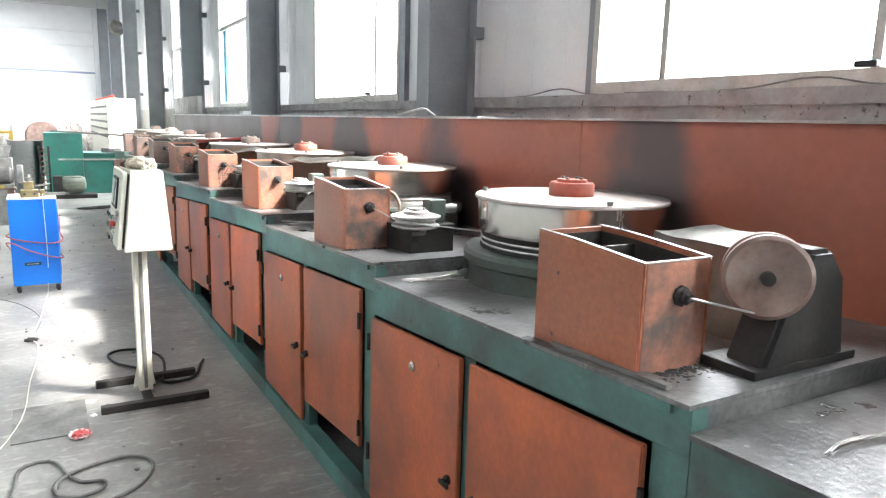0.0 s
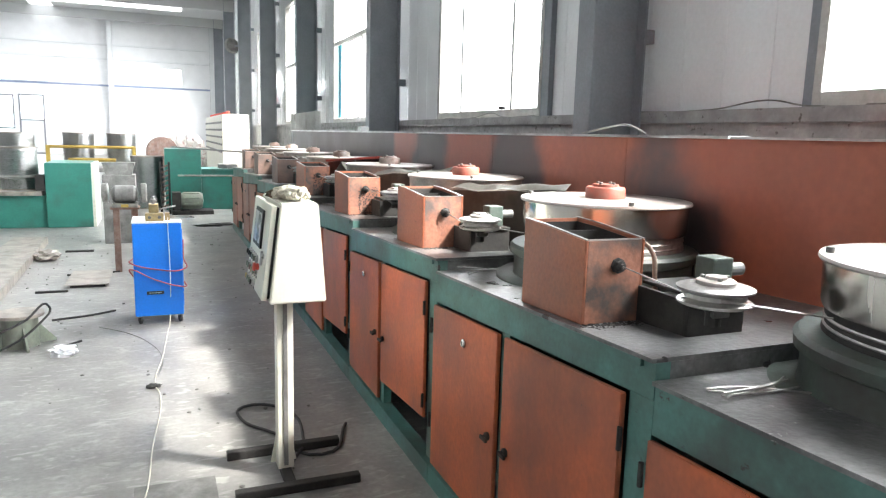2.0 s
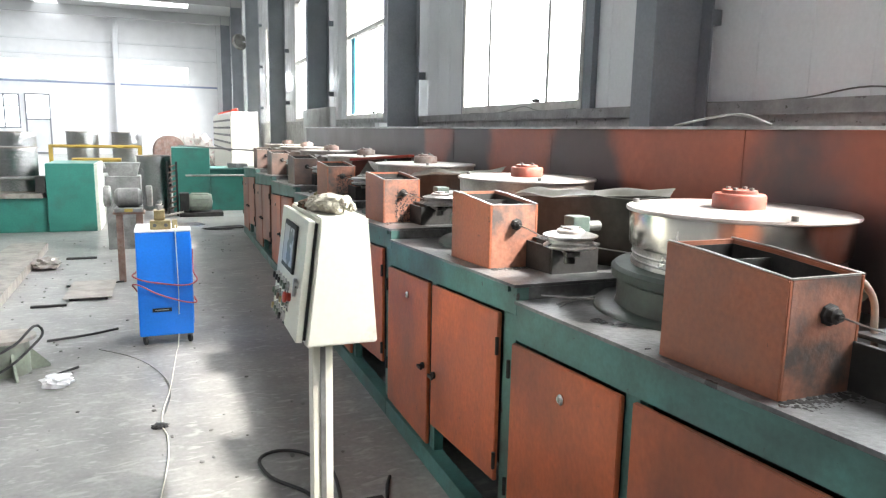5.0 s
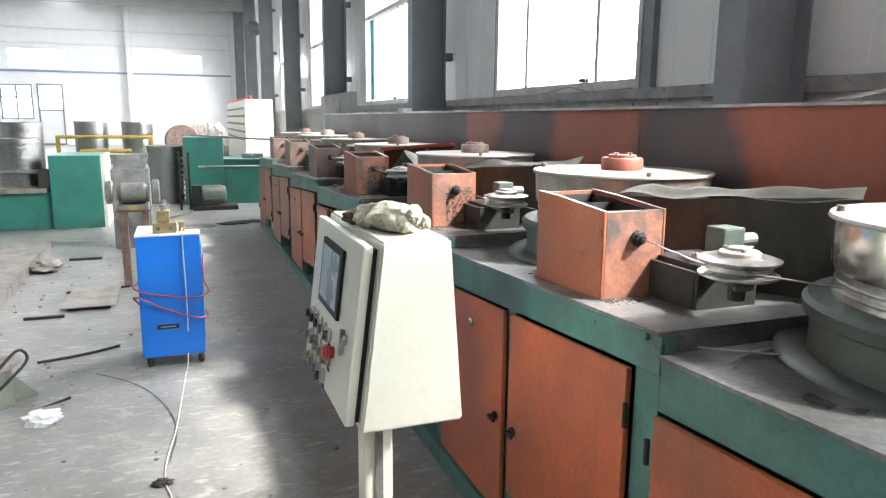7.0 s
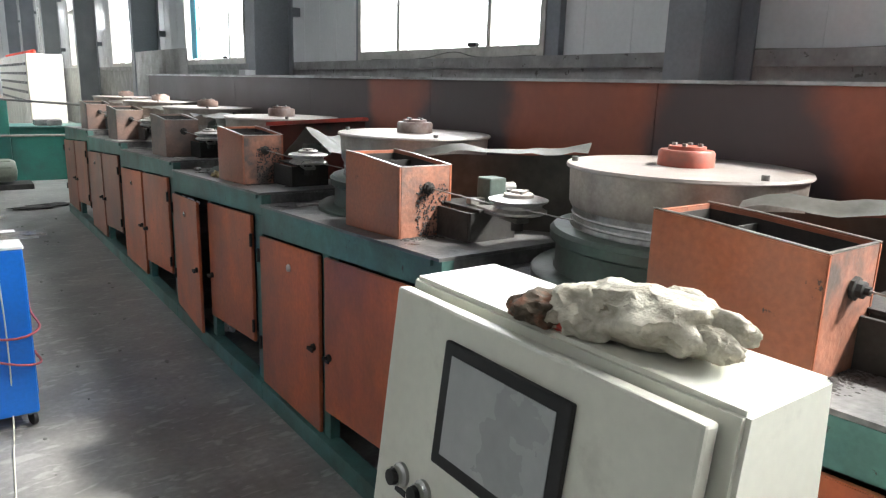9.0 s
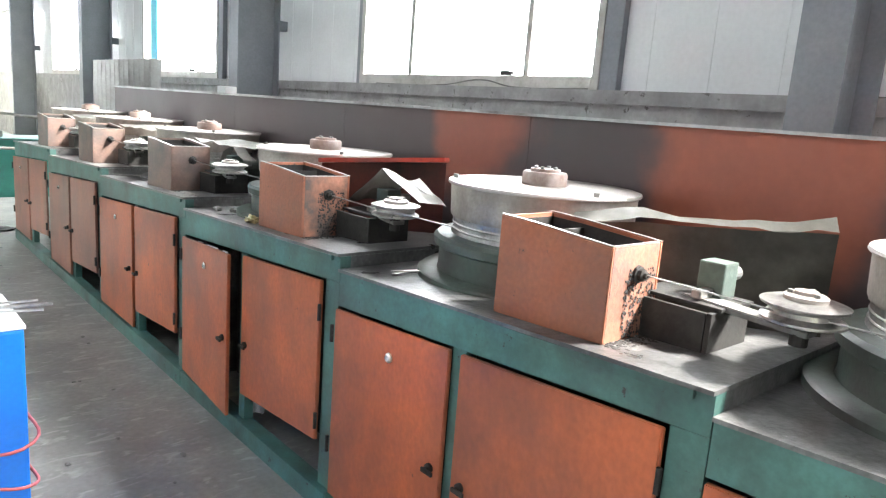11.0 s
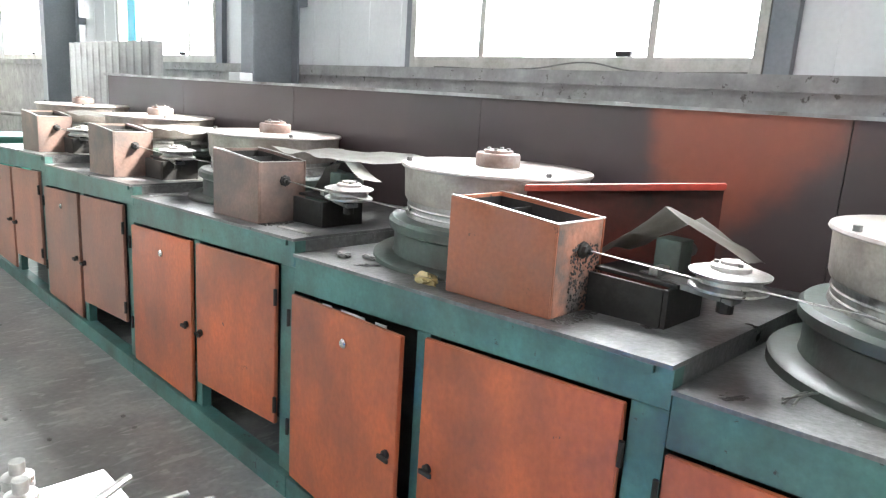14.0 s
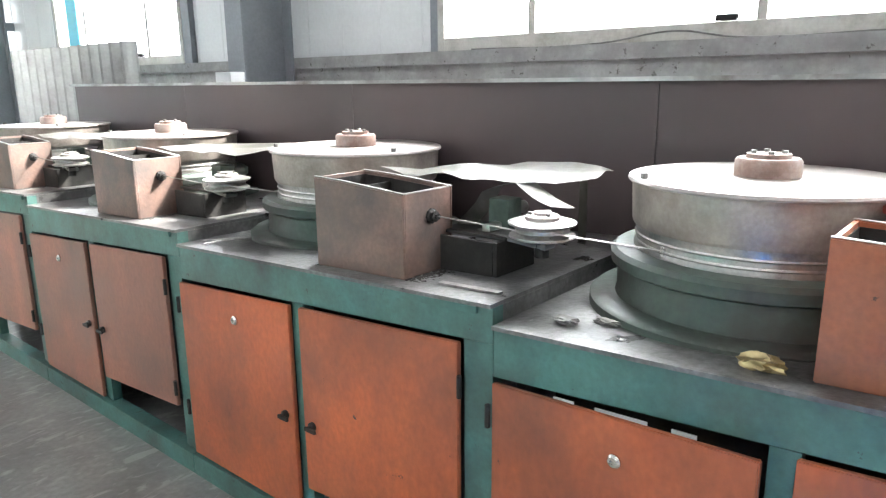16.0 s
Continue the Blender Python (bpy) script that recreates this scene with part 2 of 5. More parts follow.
def soot_sheet():
    """Orange back sheets, blackened behind every drum and along the far third."""
    m = mat("sooty_orange_sheet", (0.40, 0.112, 0.06), 0.42, 0, 0.18, 2.2, 0.12, 30, (0.30, 0.10, 0.07), 0.4, 1.4, 0.4)
    nt = m.node_tree
    n, l = nt.nodes, nt.links
    b = n["Principled BSDF"]
    old = b.inputs["Base Color"].links[0].from_socket
    geo = n.new("ShaderNodeNewGeometry")
    sep = n.new("ShaderNodeSeparateXYZ")
    l.new(geo.outputs["Position"], sep.inputs[0])
    nz = n.new("ShaderNodeTexNoise")
    nz.inputs["Scale"].default_value, nz.inputs["Detail"].default_value = 2.2, 6
    l.new(geo.outputs["Position"], nz.inputs["Vector"])

    def op(kind, a, c):
        k = n.new("ShaderNodeMath")
        k.operation = kind
        for i, v in enumerate((a, c)):
            if isinstance(v, (int, float)):
                k.inputs[i].default_value = v
            else:
                l.new(v, k.inputs[i])
        return k.outputs[0]

    ph = op("MULTIPLY", op("SUBTRACT", sep.outputs["Y"], 2.51 + 1.21), 2 * math.pi / 1.605)
    wave = op("MULTIPLY", op("COSINE", ph, 0.0), 0.72)
    grow = op("MULTIPLY", op("SUBTRACT", sep.outputs["Y"], 7.3), 0.85)
    grow = op("MAXIMUM", op("MINIMUM", grow, 1.3), -0.12)
    near = op("MULTIPLY", op("MAXIMUM", op("MINIMUM", op("SUBTRACT", 4.7, sep.outputs["Y"]), 1.0), 0.0), -0.4)
    low = op("MULTIPLY", op("SUBTRACT", 1.60, sep.outputs["Z"]), 0.9)
    amount = op("ADD", op("ADD", op("ADD", op("ADD", wave, near), low), grow), op("MULTIPLY", op("SUBTRACT", nz.outputs["Fac"], 0.5), 1.3))
    mr = n.new("ShaderNodeMapRange")
    mr.interpolation_type = "SMOOTHSTEP"
    mr.inputs["From Min"].default_value, mr.inputs["From Max"].default_value = -0.32, 0.24
    mr.inputs["To Max"].default_value = 0.96
    l.new(amount, mr.inputs["Value"])
    mx = n.new("ShaderNodeMix")
    mx.data_type = "RGBA"
    mx.inputs["B"].default_value = (0.082, 0.068, 0.072, 1)
    l.new(mr.outputs[0], mx.inputs["Factor"])
    l.new(old, mx.inputs["A"])
    l.new(mx.outputs["Result"], b.inputs["Base Color"])
    return m


M_BACK = soot_sheet()


def glass_mat():
    m = bpy.data.materials.new("window_glass")
    m.use_nodes = True
    b = m.node_tree.nodes["Principled BSDF"]
    b.inputs["Transmission Weight"].default_value = 1.0
    b.inputs["Roughness"].default_value = 0.02
    b.inputs["IOR"].default_value = 1.02
    b.inputs["Base Color"].default_value = (0.95, 0.98, 0.98, 1)
    return m


def glow_mat(name, colour, strength):
    m = bpy.data.materials.new(name)
    m.use_nodes = True
    b = m.node_tree.nodes["Principled BSDF"]
    b.inputs["Base Color"].default_value = (*colour, 1)
    b.inputs["Emission Color"].default_value = (*colour, 1)
    b.inputs["Emission Strength"].default_value = strength
    return m


M_GLASS = glass_mat()
M_SKYGLOW = glow_mat("overcast_sky", (0.93, 0.97, 1.0), 1.8)
M_ROOFGLOW = glow_mat("translucent_roof_sheet", (0.95, 0.97, 1.0), 0.7)


# ---- mesh helpers ----
def add_box(bm, x0, x1, y0, y1, z0, z1, bevel=0.0):
    r = bmesh.ops.create_cube(bm, size=1.0, matrix=Matrix.Translation(((x0 + x1) / 2, (y0 + y1) / 2, (z0 + z1) / 2)) @ Matrix.Diagonal((x1 - x0, y1 - y0, z1 - z0, 1)))
    if bevel:
        es = list({e for v in r["verts"] for e in v.link_edges})
        bmesh.ops.bevel(bm, geom=es, offset=bevel, segments=2, affect="EDGES", profile=0.6)
    return bm


def box(x0, x1, y0, y1, z0, z1, bevel=0.0):
    return add_box(bmesh.new(), x0, x1, y0, y1, z0, z1, bevel)


def add_lathe(bm, prof, cx=0, cy=0, cz=0, seg=48, m=None):
    """Spin a profile of (radius, height) about the upright axis."""
    rings = []
    for r, z in prof:
        if r < 1e-5:
            rings.append([bm.verts.new((0, 0, z))])
        else:
            rings.append([bm.verts.new((r * math.cos(2 * math.pi * i / seg), r * math.sin(2 * math.pi * i / seg), z)) for i in range(seg)])
    for a, b in zip(rings, rings[1:]):
        for i in range(seg):
            j = (i + 1) % seg
            if len(a) == 1 and len(b) == 1:
                continue
            if len(a) == 1:
                bm.faces.new((a[0], b[i], b[j]))
            elif len(b) == 1:
                bm.faces.new((a[i], a[j], b[0]))
            else:
                bm.faces.new((a[i], a[j], b[j], b[i]))
    t = Matrix.Translation((cx, cy, cz)) @ (m or Matrix())
    for ring in rings:
        for v in ring:
            v.co = t @ v.co
    bmesh.ops.recalc_face_normals(bm, faces=bm.faces[:])
    return bm


def lathe(prof, cx=0, cy=0, cz=0, seg=48, m=None):
    return add_lathe(bmesh.new(), prof, cx, cy, cz, seg, m)


def add_rod(bm, a, b, r, seg=10):
    a, b = Vector(a), Vector(b)
    q = (b - a).to_track_quat("Z", "Y").to_matrix().to_4x4()
    bmesh.ops.create_cone(bm, cap_ends=True, segments=seg, radius1=r, radius2=r, depth=(b - a).length, matrix=Matrix.Translation((a + b) / 2) @ q)
    return bm


def rod(a, b, r, seg=10):
    return add_rod(bmesh.new(), a, b, r, seg)


def hull_prism(pts, axis, lo, hi, bevel=0.0):
    """A prism: a polygon in the plane across axis, from lo to hi along it."""
    bm = bmesh.new()
    def at(p, w):
        return {"x": (w, p[0], p[1]), "y": (p[0], w, p[1]), "z": (p[0], p[1], w)}[axis]
    a = [bm.verts.new(at(p, lo)) for p in pts]
    b = [bm.verts.new(at(p, hi)) for p in pts]
    bm.faces.new(a)
    bm.faces.new(list(reversed(b)))
    for i in range(len(pts)):
        j = (i + 1) % len(pts)
        bm.faces.new((a[i], b[i], b[j], a[j]))
    bmesh.ops.recalc_face_normals(bm, faces=bm.faces[:])
    if bevel:
        bmesh.ops.bevel(bm, geom=bm.edges[:], offset=bevel, segments=2, affect="EDGES")
    return bm


def mesh_of(name, bm, material, smooth=False):
    me = bpy.data.meshes.new(name)
    bm.to_mesh(me)
    bm.free()
    me.materials.append(material)
    if smooth:
        me.shade_smooth()
        me.set_sharp_from_angle(angle=radians(38))
    return me


def part(name, bm, material, parent=None, label="", smooth=False):
    ob = new(name, mesh_of(name, bm, material, smooth))
    if parent is not None:
        ob.parent = parent
        ob.matrix_parent_inverse = parent.matrix_world.inverted() if parent.parent else Matrix.Translation(-parent.location)
    if label:
        ob["label"] = label
    return ob


def thing(name, label, category, at=(0, 0, 0), group="", kind=""):
    ob = new(name)
    ob.location = at
    ob.empty_display_size = 0.1
    return tagged(ob, label, category, group, kind)


def setting(name, bm, material, label, category, smooth=False):
    return tagged(part(name, bm, material, None, "", smooth), label, category, "", "structure")


def tube(name, pts, r, material, parent=None, label="", cyclic=False):
    """A cable or bent wire along a few soft bends."""
    cu = bpy.data.curves.new(name, "CURVE")
    cu.dimensions, cu.bevel_depth, cu.bevel_resolution, cu.resolution_u = "3D", r, 2, 6
    sp = cu.splines.new("BEZIER")
    sp.bezier_points.add(len(pts) - 1)
    for p, co in zip(sp.bezier_points, pts):
        p.co = co
        p.handle_left_type = p.handle_right_type = "AUTO"
    sp.use_cyclic_u = cyclic
    tmp = bpy.data.objects.new("tmp", cu)
    scene.collection.objects.link(tmp)
    me = bpy.data.meshes.new_from_object(tmp.evaluated_get(bpy.context.evaluated_depsgraph_get()))
    bpy.data.objects.remove(tmp)
    me.name = name
    me.materials.clear()
    me.materials.append(material)
    ob = new(name, me)
    if parent is not None:
        ob.parent = parent
        ob.matrix_parent_inverse = Matrix.Translation(-parent.location)
    if label:
        ob["label"] = label
    return ob


# ---- the hall ----
WX = 4.10          # inner face of the window wall
SILL = 1.98
X_WEST, Y_SOUTH, Y_NORTH, EAVE = -16.0, -8.0, 50.0, 8.6
COLS = [-0.55, 6.49, 13.42, 20.45, 27.5, 34.6, 41.7, 48.7]
WINS = [(-5.6, -2.4), (1.35, 4.62), (8.32, 11.55), (15.35, 18.7), (22.4, 25.75), (29.5, 32.8), (36.6, 39.9), (43.7, 47.0)]
WTOP = 5.9

setting("floor", box(X_WEST, WX + 0.3, Y_SOUTH, Y_NORTH, -0.2, 0), M_FLOOR, "worn grey concrete workshop floor with oil stains", "floor")
setting("dado_east", box(WX, WX + 0.24, Y_SOUTH, Y_NORTH, 0, SILL - 0.1), M_DADO, "dirty plastered low wall under the windows", "wall")
def wall_east():
    bm = bmesh.new()
    y = Y_SOUTH
    for a, b in WINS:
        add_box(bm, WX + 0.06, WX + 0.16, y, a, SILL, EAVE)
        y = b
    add_box(bm, WX + 0.06, WX + 0.16, y, Y_NORTH, SILL, EAVE)
    for a, b in WINS:
        add_box(bm, WX + 0.06, WX + 0.16, a, b, WTOP, EAVE)
    # shallow ribs of the panels
    y = Y_SOUTH + 0.1
    while y < Y_NORTH:
        if not any(a - 0.06 < y < b + 0.06 for a, b in WINS):
            add_box(bm, WX + 0.056, WX + 0.06, y, y + 0.012, SILL, EAVE)
        y += 0.48
    return bm


setting("wall_east", wall_east(), M_PANEL, "grey ribbed metal sandwich-panel wall above the low wall", "wall")
setting("sill_ledge", box(WX - 0.06, WX + 0.26, Y_SOUTH, Y_NORTH, SILL - 0.1, SILL), M_DADO, "rough dirty ledge along the window wall", "ledge")
SKY = [(-12.0, -10.8), (-6.6, -5.4)]   # roof light strips, across x


def roof():
    bm = bmesh.new()
    x = X_WEST - 0.2
    for a, c in SKY:
        add_box(bm, x, a, Y_SOUTH - 0.2, Y_NORTH + 0.2, EAVE, EAVE + 0.15)
        x = c
    add_box(bm, x, WX + 0.3, Y_SOUTH - 0.2, Y_NORTH + 0.2, EAVE, EAVE + 0.15)
    for y in COLS:
        add_box(bm, X_WEST, WX, y - 0.1, y + 0.1, EAVE - 0.55, EAVE - 0.002)
    return bm


# west and south walls are unseen; their grey holds down the bounced light
setting("wall_west", box(X_WEST - 0.2, X_WEST, Y_SOUTH, Y_NORTH, 0, EAVE), M_UNSEENWALL, "unseen hall wall, grey to cut bounced light", "wall")
setting("wall_south", box(X_WEST, WX + 0.3, Y_SOUTH - 0.2, Y_SOUTH, 0, EAVE), M_UNSEENWALL, "unseen hall wall, grey to cut bounced light", "wall")
setting("ceiling", roof(), M_ROOF, "white sheet-metal hall roof with beams and light strips", "ceiling")
for a, c in SKY:
    setting("roof_light", box(a, c, Y_SOUTH, Y_NORTH, EAVE + 0.05, EAVE + 0.06), M_ROOFGLOW, "bright translucent roof light strip", "skylight")

for a, c in ((30.0, 33.6), (36.4, 39.8), (43.2, 46.6)):
    setting("roof_light", box(-9.0, 1.5, a, c, EAVE - 0.03, EAVE - 0.004), M_ROOFGLOW, "bright translucent roof light panel", "skylight")

# end wall: openings as x0, x1, z0, z1
HOLES = [(-9.6, -7.95, 1.5, 3.5), (-7.7, -6.35, 0.0, 3.55), (-9.1, -5.9, 4.35, 5.6), (-1.9, 1.6, 4.4, 5.55)]


def wall_north():
    bm = bmesh.new()
    xs = sorted({X_WEST, WX + 0.3, *[h[0] for h in HOLES], *[h[1] for h in HOLES]})
    for a, c in zip(xs, xs[1:]):
        z = 0.0
        for h in sorted((h for h in HOLES if h[0] <= a and c <= h[1]), key=lambda h: h[2]):
            if h[2] > z:
                add_box(bm, a, c, Y_NORTH, Y_NORTH + 0.2, z, h[2])
            z = h[3]
        add_box(bm, a, c, Y_NORTH, Y_NORTH + 0.2, z, EAVE)
    return bm


setting("wall_north", wall_north(), M_WHITE, "white end wall of the hall with high windows", "wall")
setting("corner_post", box(-10.35, -10.15, Y_NORTH - 0.05, Y_NORTH - 0.002, 0, 4.33), M_BLUETRIM, "blue-grey corner trim of the end partition", "trim")
setting("rail_north", box(-10.148, WX - 0.3, Y_NORTH - 0.05, Y_NORTH - 0.002, 4.22, 4.33), M_BLUETRIM, "blue-grey trim band across the end wall", "trim")
for z in (5.85, 6.7):
    setting("purlin", box(X_WEST, WX - 0.4, Y_NORTH - 0.12, Y_NORTH - 0.002, z, z + 0.1), M_PANEL, "pale steel rail along the end wall", "beam")
for x in (-9.8, -2.6, 3.4):
    setting("end_column", box(x - 0.15, x + 0.15, Y_NORTH - 0.3, Y_NORTH - 0.125, 0, EAVE), M_PANEL, "pale grey end-wall column", "column")
for k, (a, c, z0, z1) in enumerate(HOLES):
    w = thing("north_window" if k != 1 else "north_door", "bright window with grey frame in the end wall" if k != 1 else "half-glazed grey door in the end wall", "window" if k != 1 else "door", ((a + c) / 2, Y_NORTH, z0), kind="structure")
    bm = bmesh.new()
    for p in ((a, a + 0.09, z0, z1), (c - 0.09, c, z0, z1), (a + 0.09, c - 0.09, z1 - 0.09, z1), (a + 0.09, c - 0.09, z0, z0 + 0.09)):
        add_box(bm, p[0], p[1], Y_NORTH - 0.02, Y_NORTH + 0.12, p[2], p[3], 0.005)
    part("window_frame", bm, M_COL if k < 2 else M_WHITE, w)
    if k == 0:
        part("mullion", box((a + c) / 2 - 0.05, (a + c) / 2 + 0.05, Y_NORTH, Y_NORTH + 0.1, z0 + 0.09, z1 - 0.09), M_COL, w)
        part("transom", box(a + 0.09, c - 0.09, Y_NORTH + 0.01, Y_NORTH + 0.09, 2.75, 2.83), M_COL, w)
    if k == 1:
        part("door_leaf", box(a + 0.09, c - 0.09, Y_NORTH + 0.02, Y_NORTH + 0.07, 0.09, 2.0), M_PANEL, w)
        part("transom", box(a + 0.09, c - 0.09, Y_NORTH + 0.01, Y_NORTH + 0.09, 2.0, 2.1), M_COL, w)
    g = part("pane", box(a + 0.09, c - 0.09, Y_NORTH + 0.05, Y_NORTH + 0.056, z0 + 0.09 if k != 1 else 2.1, z1 - 0.09), M_GLASS, w)
    g.visible_shadow = False
setting("backdrop_north", box(-60, 40, Y_NORTH + 8, Y_NORTH + 8.1, -2, 30), M_SKYGLOW, "bright overcast sky outside the end wall", "sky")

for i, (a, b) in enumerate(WINS):
    w = thing("window_%d" % (i + 1), "tall aluminium-framed window with bright panes", "window", (WX + 0.1, (a + b) / 2, SILL), kind="structure")
    bm = bmesh.new()
    x0, x1 = WX - 0.02, WX + 0.14
    add_box(bm, x0, x1, a, a + 0.07, SILL, WTOP, 0.006)
    add_box(bm, x0, x1, b - 0.07, b, SILL, WTOP, 0.006)
    add_box(bm, x0, x1, a + 0.07, b - 0.07, SILL, SILL + 0.1, 0.006)
    add_box(bm, x0, x1, a + 0.07, b - 0.07, WTOP - 0.08, WTOP, 0.006)
    part("window_frame", bm, M_ALU, w)
    part("transom", box(x0 + 0.02, x1 - 0.02, a + 0.07, b - 0.07, 3.85, 3.94, 0.006), M_ALU, w)
    for f in ((0.285, 0.765) if i == 1 else (0.24, 0.73)):
        y = a + f * (b - a)
        part("mullion", box(x0 + 0.02, x1 - 0.02, y - 0.03, y + 0.03, SILL + 0.1, 3.85, 0.005), M_ALU, w)
    for z0, z1 in ((SILL + 0.1, 3.85), (3.94, WTOP - 0.08)):
        g = part("pane", box(WX + 0.06, WX + 0.066, a + 0.07, b - 0.07, z0, z1), M_GLASS, w)
        g.visible_shadow = False

    part("jamb_post", box(WX - 0.01, WX + 0.059, a - 0.16, a - 0.002, SILL, WTOP, 0.004), M_COL, w, "dark steel stud beside the window")
    part("jamb_post", box(WX + 0.01, WX + 0.059, b + 0.002, b + 0.10, SILL, WTOP, 0.004), M_COL, w, "dark steel stud beside the window")
    part("latch", box(x0 - 0.03, x0 + 0.02, a + 0.9, a + 1.03, SILL + 0.101, SILL + 0.14, 0.008), M_BLACK, w)
    if i == 3:
        part("blue_film", box(WX + 0.03, WX + 0.05, b - 0.62, b - 0.30, SILL + 0.12, 3.83), M_CYAN, w, "cyan plastic sheet behind the pane")

for y in COLS:
    bm = bmesh.new()
    add_box(bm, 3.46, 3.48, y - 0.125, y + 0.125, 0, EAVE)
    add_box(bm, 4.0, 4.02, y - 0.125, y + 0.125, 0, EAVE)
    add_box(bm, 3.48, 4.0, y - 0.008, y + 0.008, 0, EAVE)
    for z in (2.6, 4.4, 6.2):
        add_box(bm, 4.02, WX + 0.06, y - 0.06, y + 0.06, z, z + 0.12)
    tagged(part("column", bm, M_COL), "grey-painted steel H-column against the window wall", "column", "hall columns", "structure")

backdrop = setting("backdrop", box(WX + 60, WX + 60.1, -160, 220, -2, 32), M_SKYGLOW, "bright overcast sky outside the windows", "sky")
for a, b in WINS:
    window_light(WX + 0.4, (a + b) / 2, (SILL + WTOP) / 2, b - a, WTOP - SILL, 0, (a + b) / 2, 1.6, 195)

# ---- the wire-drawing machine ----
B = [-0.69, 0.91, 2.51, 4.09, 5.66, 7.25, 8.88, 10.53, 12.15, 13.80]
FX, BX = 1.14, 2.18
LO, HI = 1.08, 1.14
BOX_OFF = [0.3, 0.19, 0.40, 0.38, 0.37, 0.42, 0.39, 0.45, 0.36]
DRUM_Y = [0.4, 2.11, 3.69, 5.21, 6.76, 8.36, 10.09, 11.65, 13.28]
DRUM_X = [1.78, 1.80, 1.78, 1.77, 1.75, 1.73, 1.78, 1.78, 1.78]
rnd = random.Random(7)


def top_z(k, y):
    return HI + (LO - HI) * (y - B[k]) / (B[k + 1] - B[k])


def slope_box(k, x0, x1, ya, yb, d0, d1):
    """A slab that follows the slope of a unit's top, from d0 to d1 above it."""
    return hull_prism([(ya, top_z(k, ya) + d0), (yb, top_z(k, yb) + d0), (yb, top_z(k, yb) + d1), (ya, top_z(k, ya) + d1)], "x", x0, x1)


def machine_unit(k):
    y0, y1 = B[k], B[k + 1]
    u = thing("machine_unit", "green steel drawing-machine unit with orange cabinet doors", "machine unit", (FX, y0, 0), "units of the wire-drawing machine")
    mid = y0 + 0.865
    a, b = y0 + 0.002, y1 - 0.002
    part("top_plate", slope_box(k, FX - 0.012, BX, a, b, -0.012, 0.0), M_TOP, u, "oily blackened steel top plate")
    part("top_rail", hull_prism([(a, 1.022), (b, 0.926), (b, top_z(k, b) - 0.013), (a, top_z(k, a) - 0.013)], "x", FX, FX + 0.05), M_GREEN, u)
    part("lip", slope_box(k, FX - 0.012, FX, a + 0.05, y0 + 0.75, -0.034, -0.013), M_GREEN, u)
    part("end_plate", hull_prism([(FX + 0.05, 0.03), (BX, 0.03), (BX, HI - 0.013), (FX + 0.05, HI - 0.013)], "y", a, a + 0.012), M_TOP, u)
    low = lambda y: 1.02 - 0.060 * (y - y0)
    for name, ya, yb in (("post", a, y0 + 0.104), ("post", mid - 0.032, mid + 0.032)):
        part(name, hull_prism([(ya, 0.10), (yb, 0.10), (yb, low(yb)), (ya, low(ya))], "x", FX + 0.002, FX + 0.05), M_GREEN, u)
    part("sill", box(FX - 0.03, FX + 0.05, a, b, 0.0, 0.099, 0.004), M_GREEN, u)
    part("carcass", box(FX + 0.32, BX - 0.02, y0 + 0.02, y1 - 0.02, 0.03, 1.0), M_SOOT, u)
    short = k not in (1, 0)
    # far door, then near door
    for which in (0, 1):
        if which == 0:
            ya, yb, zb = mid + 0.028, y1 - 0.012, 0.112
        else:
            ya, yb, zb = y0 + 0.11, mid - 0.028, 0.30 if short else 0.12
        gap = 0.006
        pts = [(ya, zb), (yb, zb - (0.055 if short and which else 0.0)), (yb, low(yb) - gap), (ya, low(ya) - gap)]
        d = part("door", hull_prism(pts, "x", FX - 0.022, FX - 0.004, 0.003), M_ORANGE if k < 7 else M_ORANGEF, u)
        hy = yb - 0.02 if which == 0 else ya + 0.02
        iy = ya + 0.05 if which == 0 else yb - 0.05
        for hz in (0.30, 0.78):
            part("hinge", rod((FX - 0.028, hy + (0.03 if which == 0 else -0.03), hz + (0 if which == 0 else 0.06)), (FX - 0.028, hy + (0.03 if which == 0 else -0.03), hz + 0.07 + (0 if which == 0 else 0.06)), 0.008, 8), M_SOOT, d)
        part("handle", lathe([(0, 0), (0.017, 0), (0.017, 0.012), (0.009, 0.016), (0.009, 0.03), (0, 0.03)], FX - 0.022, iy, 0.52, 14, pose(0, 0, 0, 0, -90, 0)), M_SOOT, d)
        part("handle_bar", box(FX - 0.056, FX - 0.046, iy - 0.045, iy + 0.012, 0.512, 0.528, 0.003), M_SOOT, d)
        if which == 0:
            ly = ya + 0.46 * (yb - ya)
            part("lock", lathe([(0, 0), (0.019, 0), (0.019, 0.006), (0.013, 0.012), (0.007, 0.012), (0.007, 0.008), (0, 0.008)], FX - 0.022, ly, low(ly) - 0.115, 16, pose(0, 0, 0, 0, -90, 0)), M_STEEL, d, "small chrome lock")
        if k == 5 and which == 0:
            piv = Matrix.Translation((FX - 0.02, yb, 0)) @ pose(0, 0, 0, 0, 0, -4) @ Matrix.Translation((-FX + 0.02, -yb, 0))
            for o in (d, *d.children):
                o.data.transform(piv)
    part("back_panel", box(BX, BX + 0.012, y0 + 0.002, y1 - 0.002, 1.0, 1.735), M_BACK, u, "soot-blackened orange sheet-metal back panel")
    # added dark backing that stops light showing through the panel seam
    part("joint_strip", box(BX + 0.0125, BX + 0.018, y0 - 0.03, y0 + 0.03, 1.0, 1.73), M_SOOT, u)
    return u


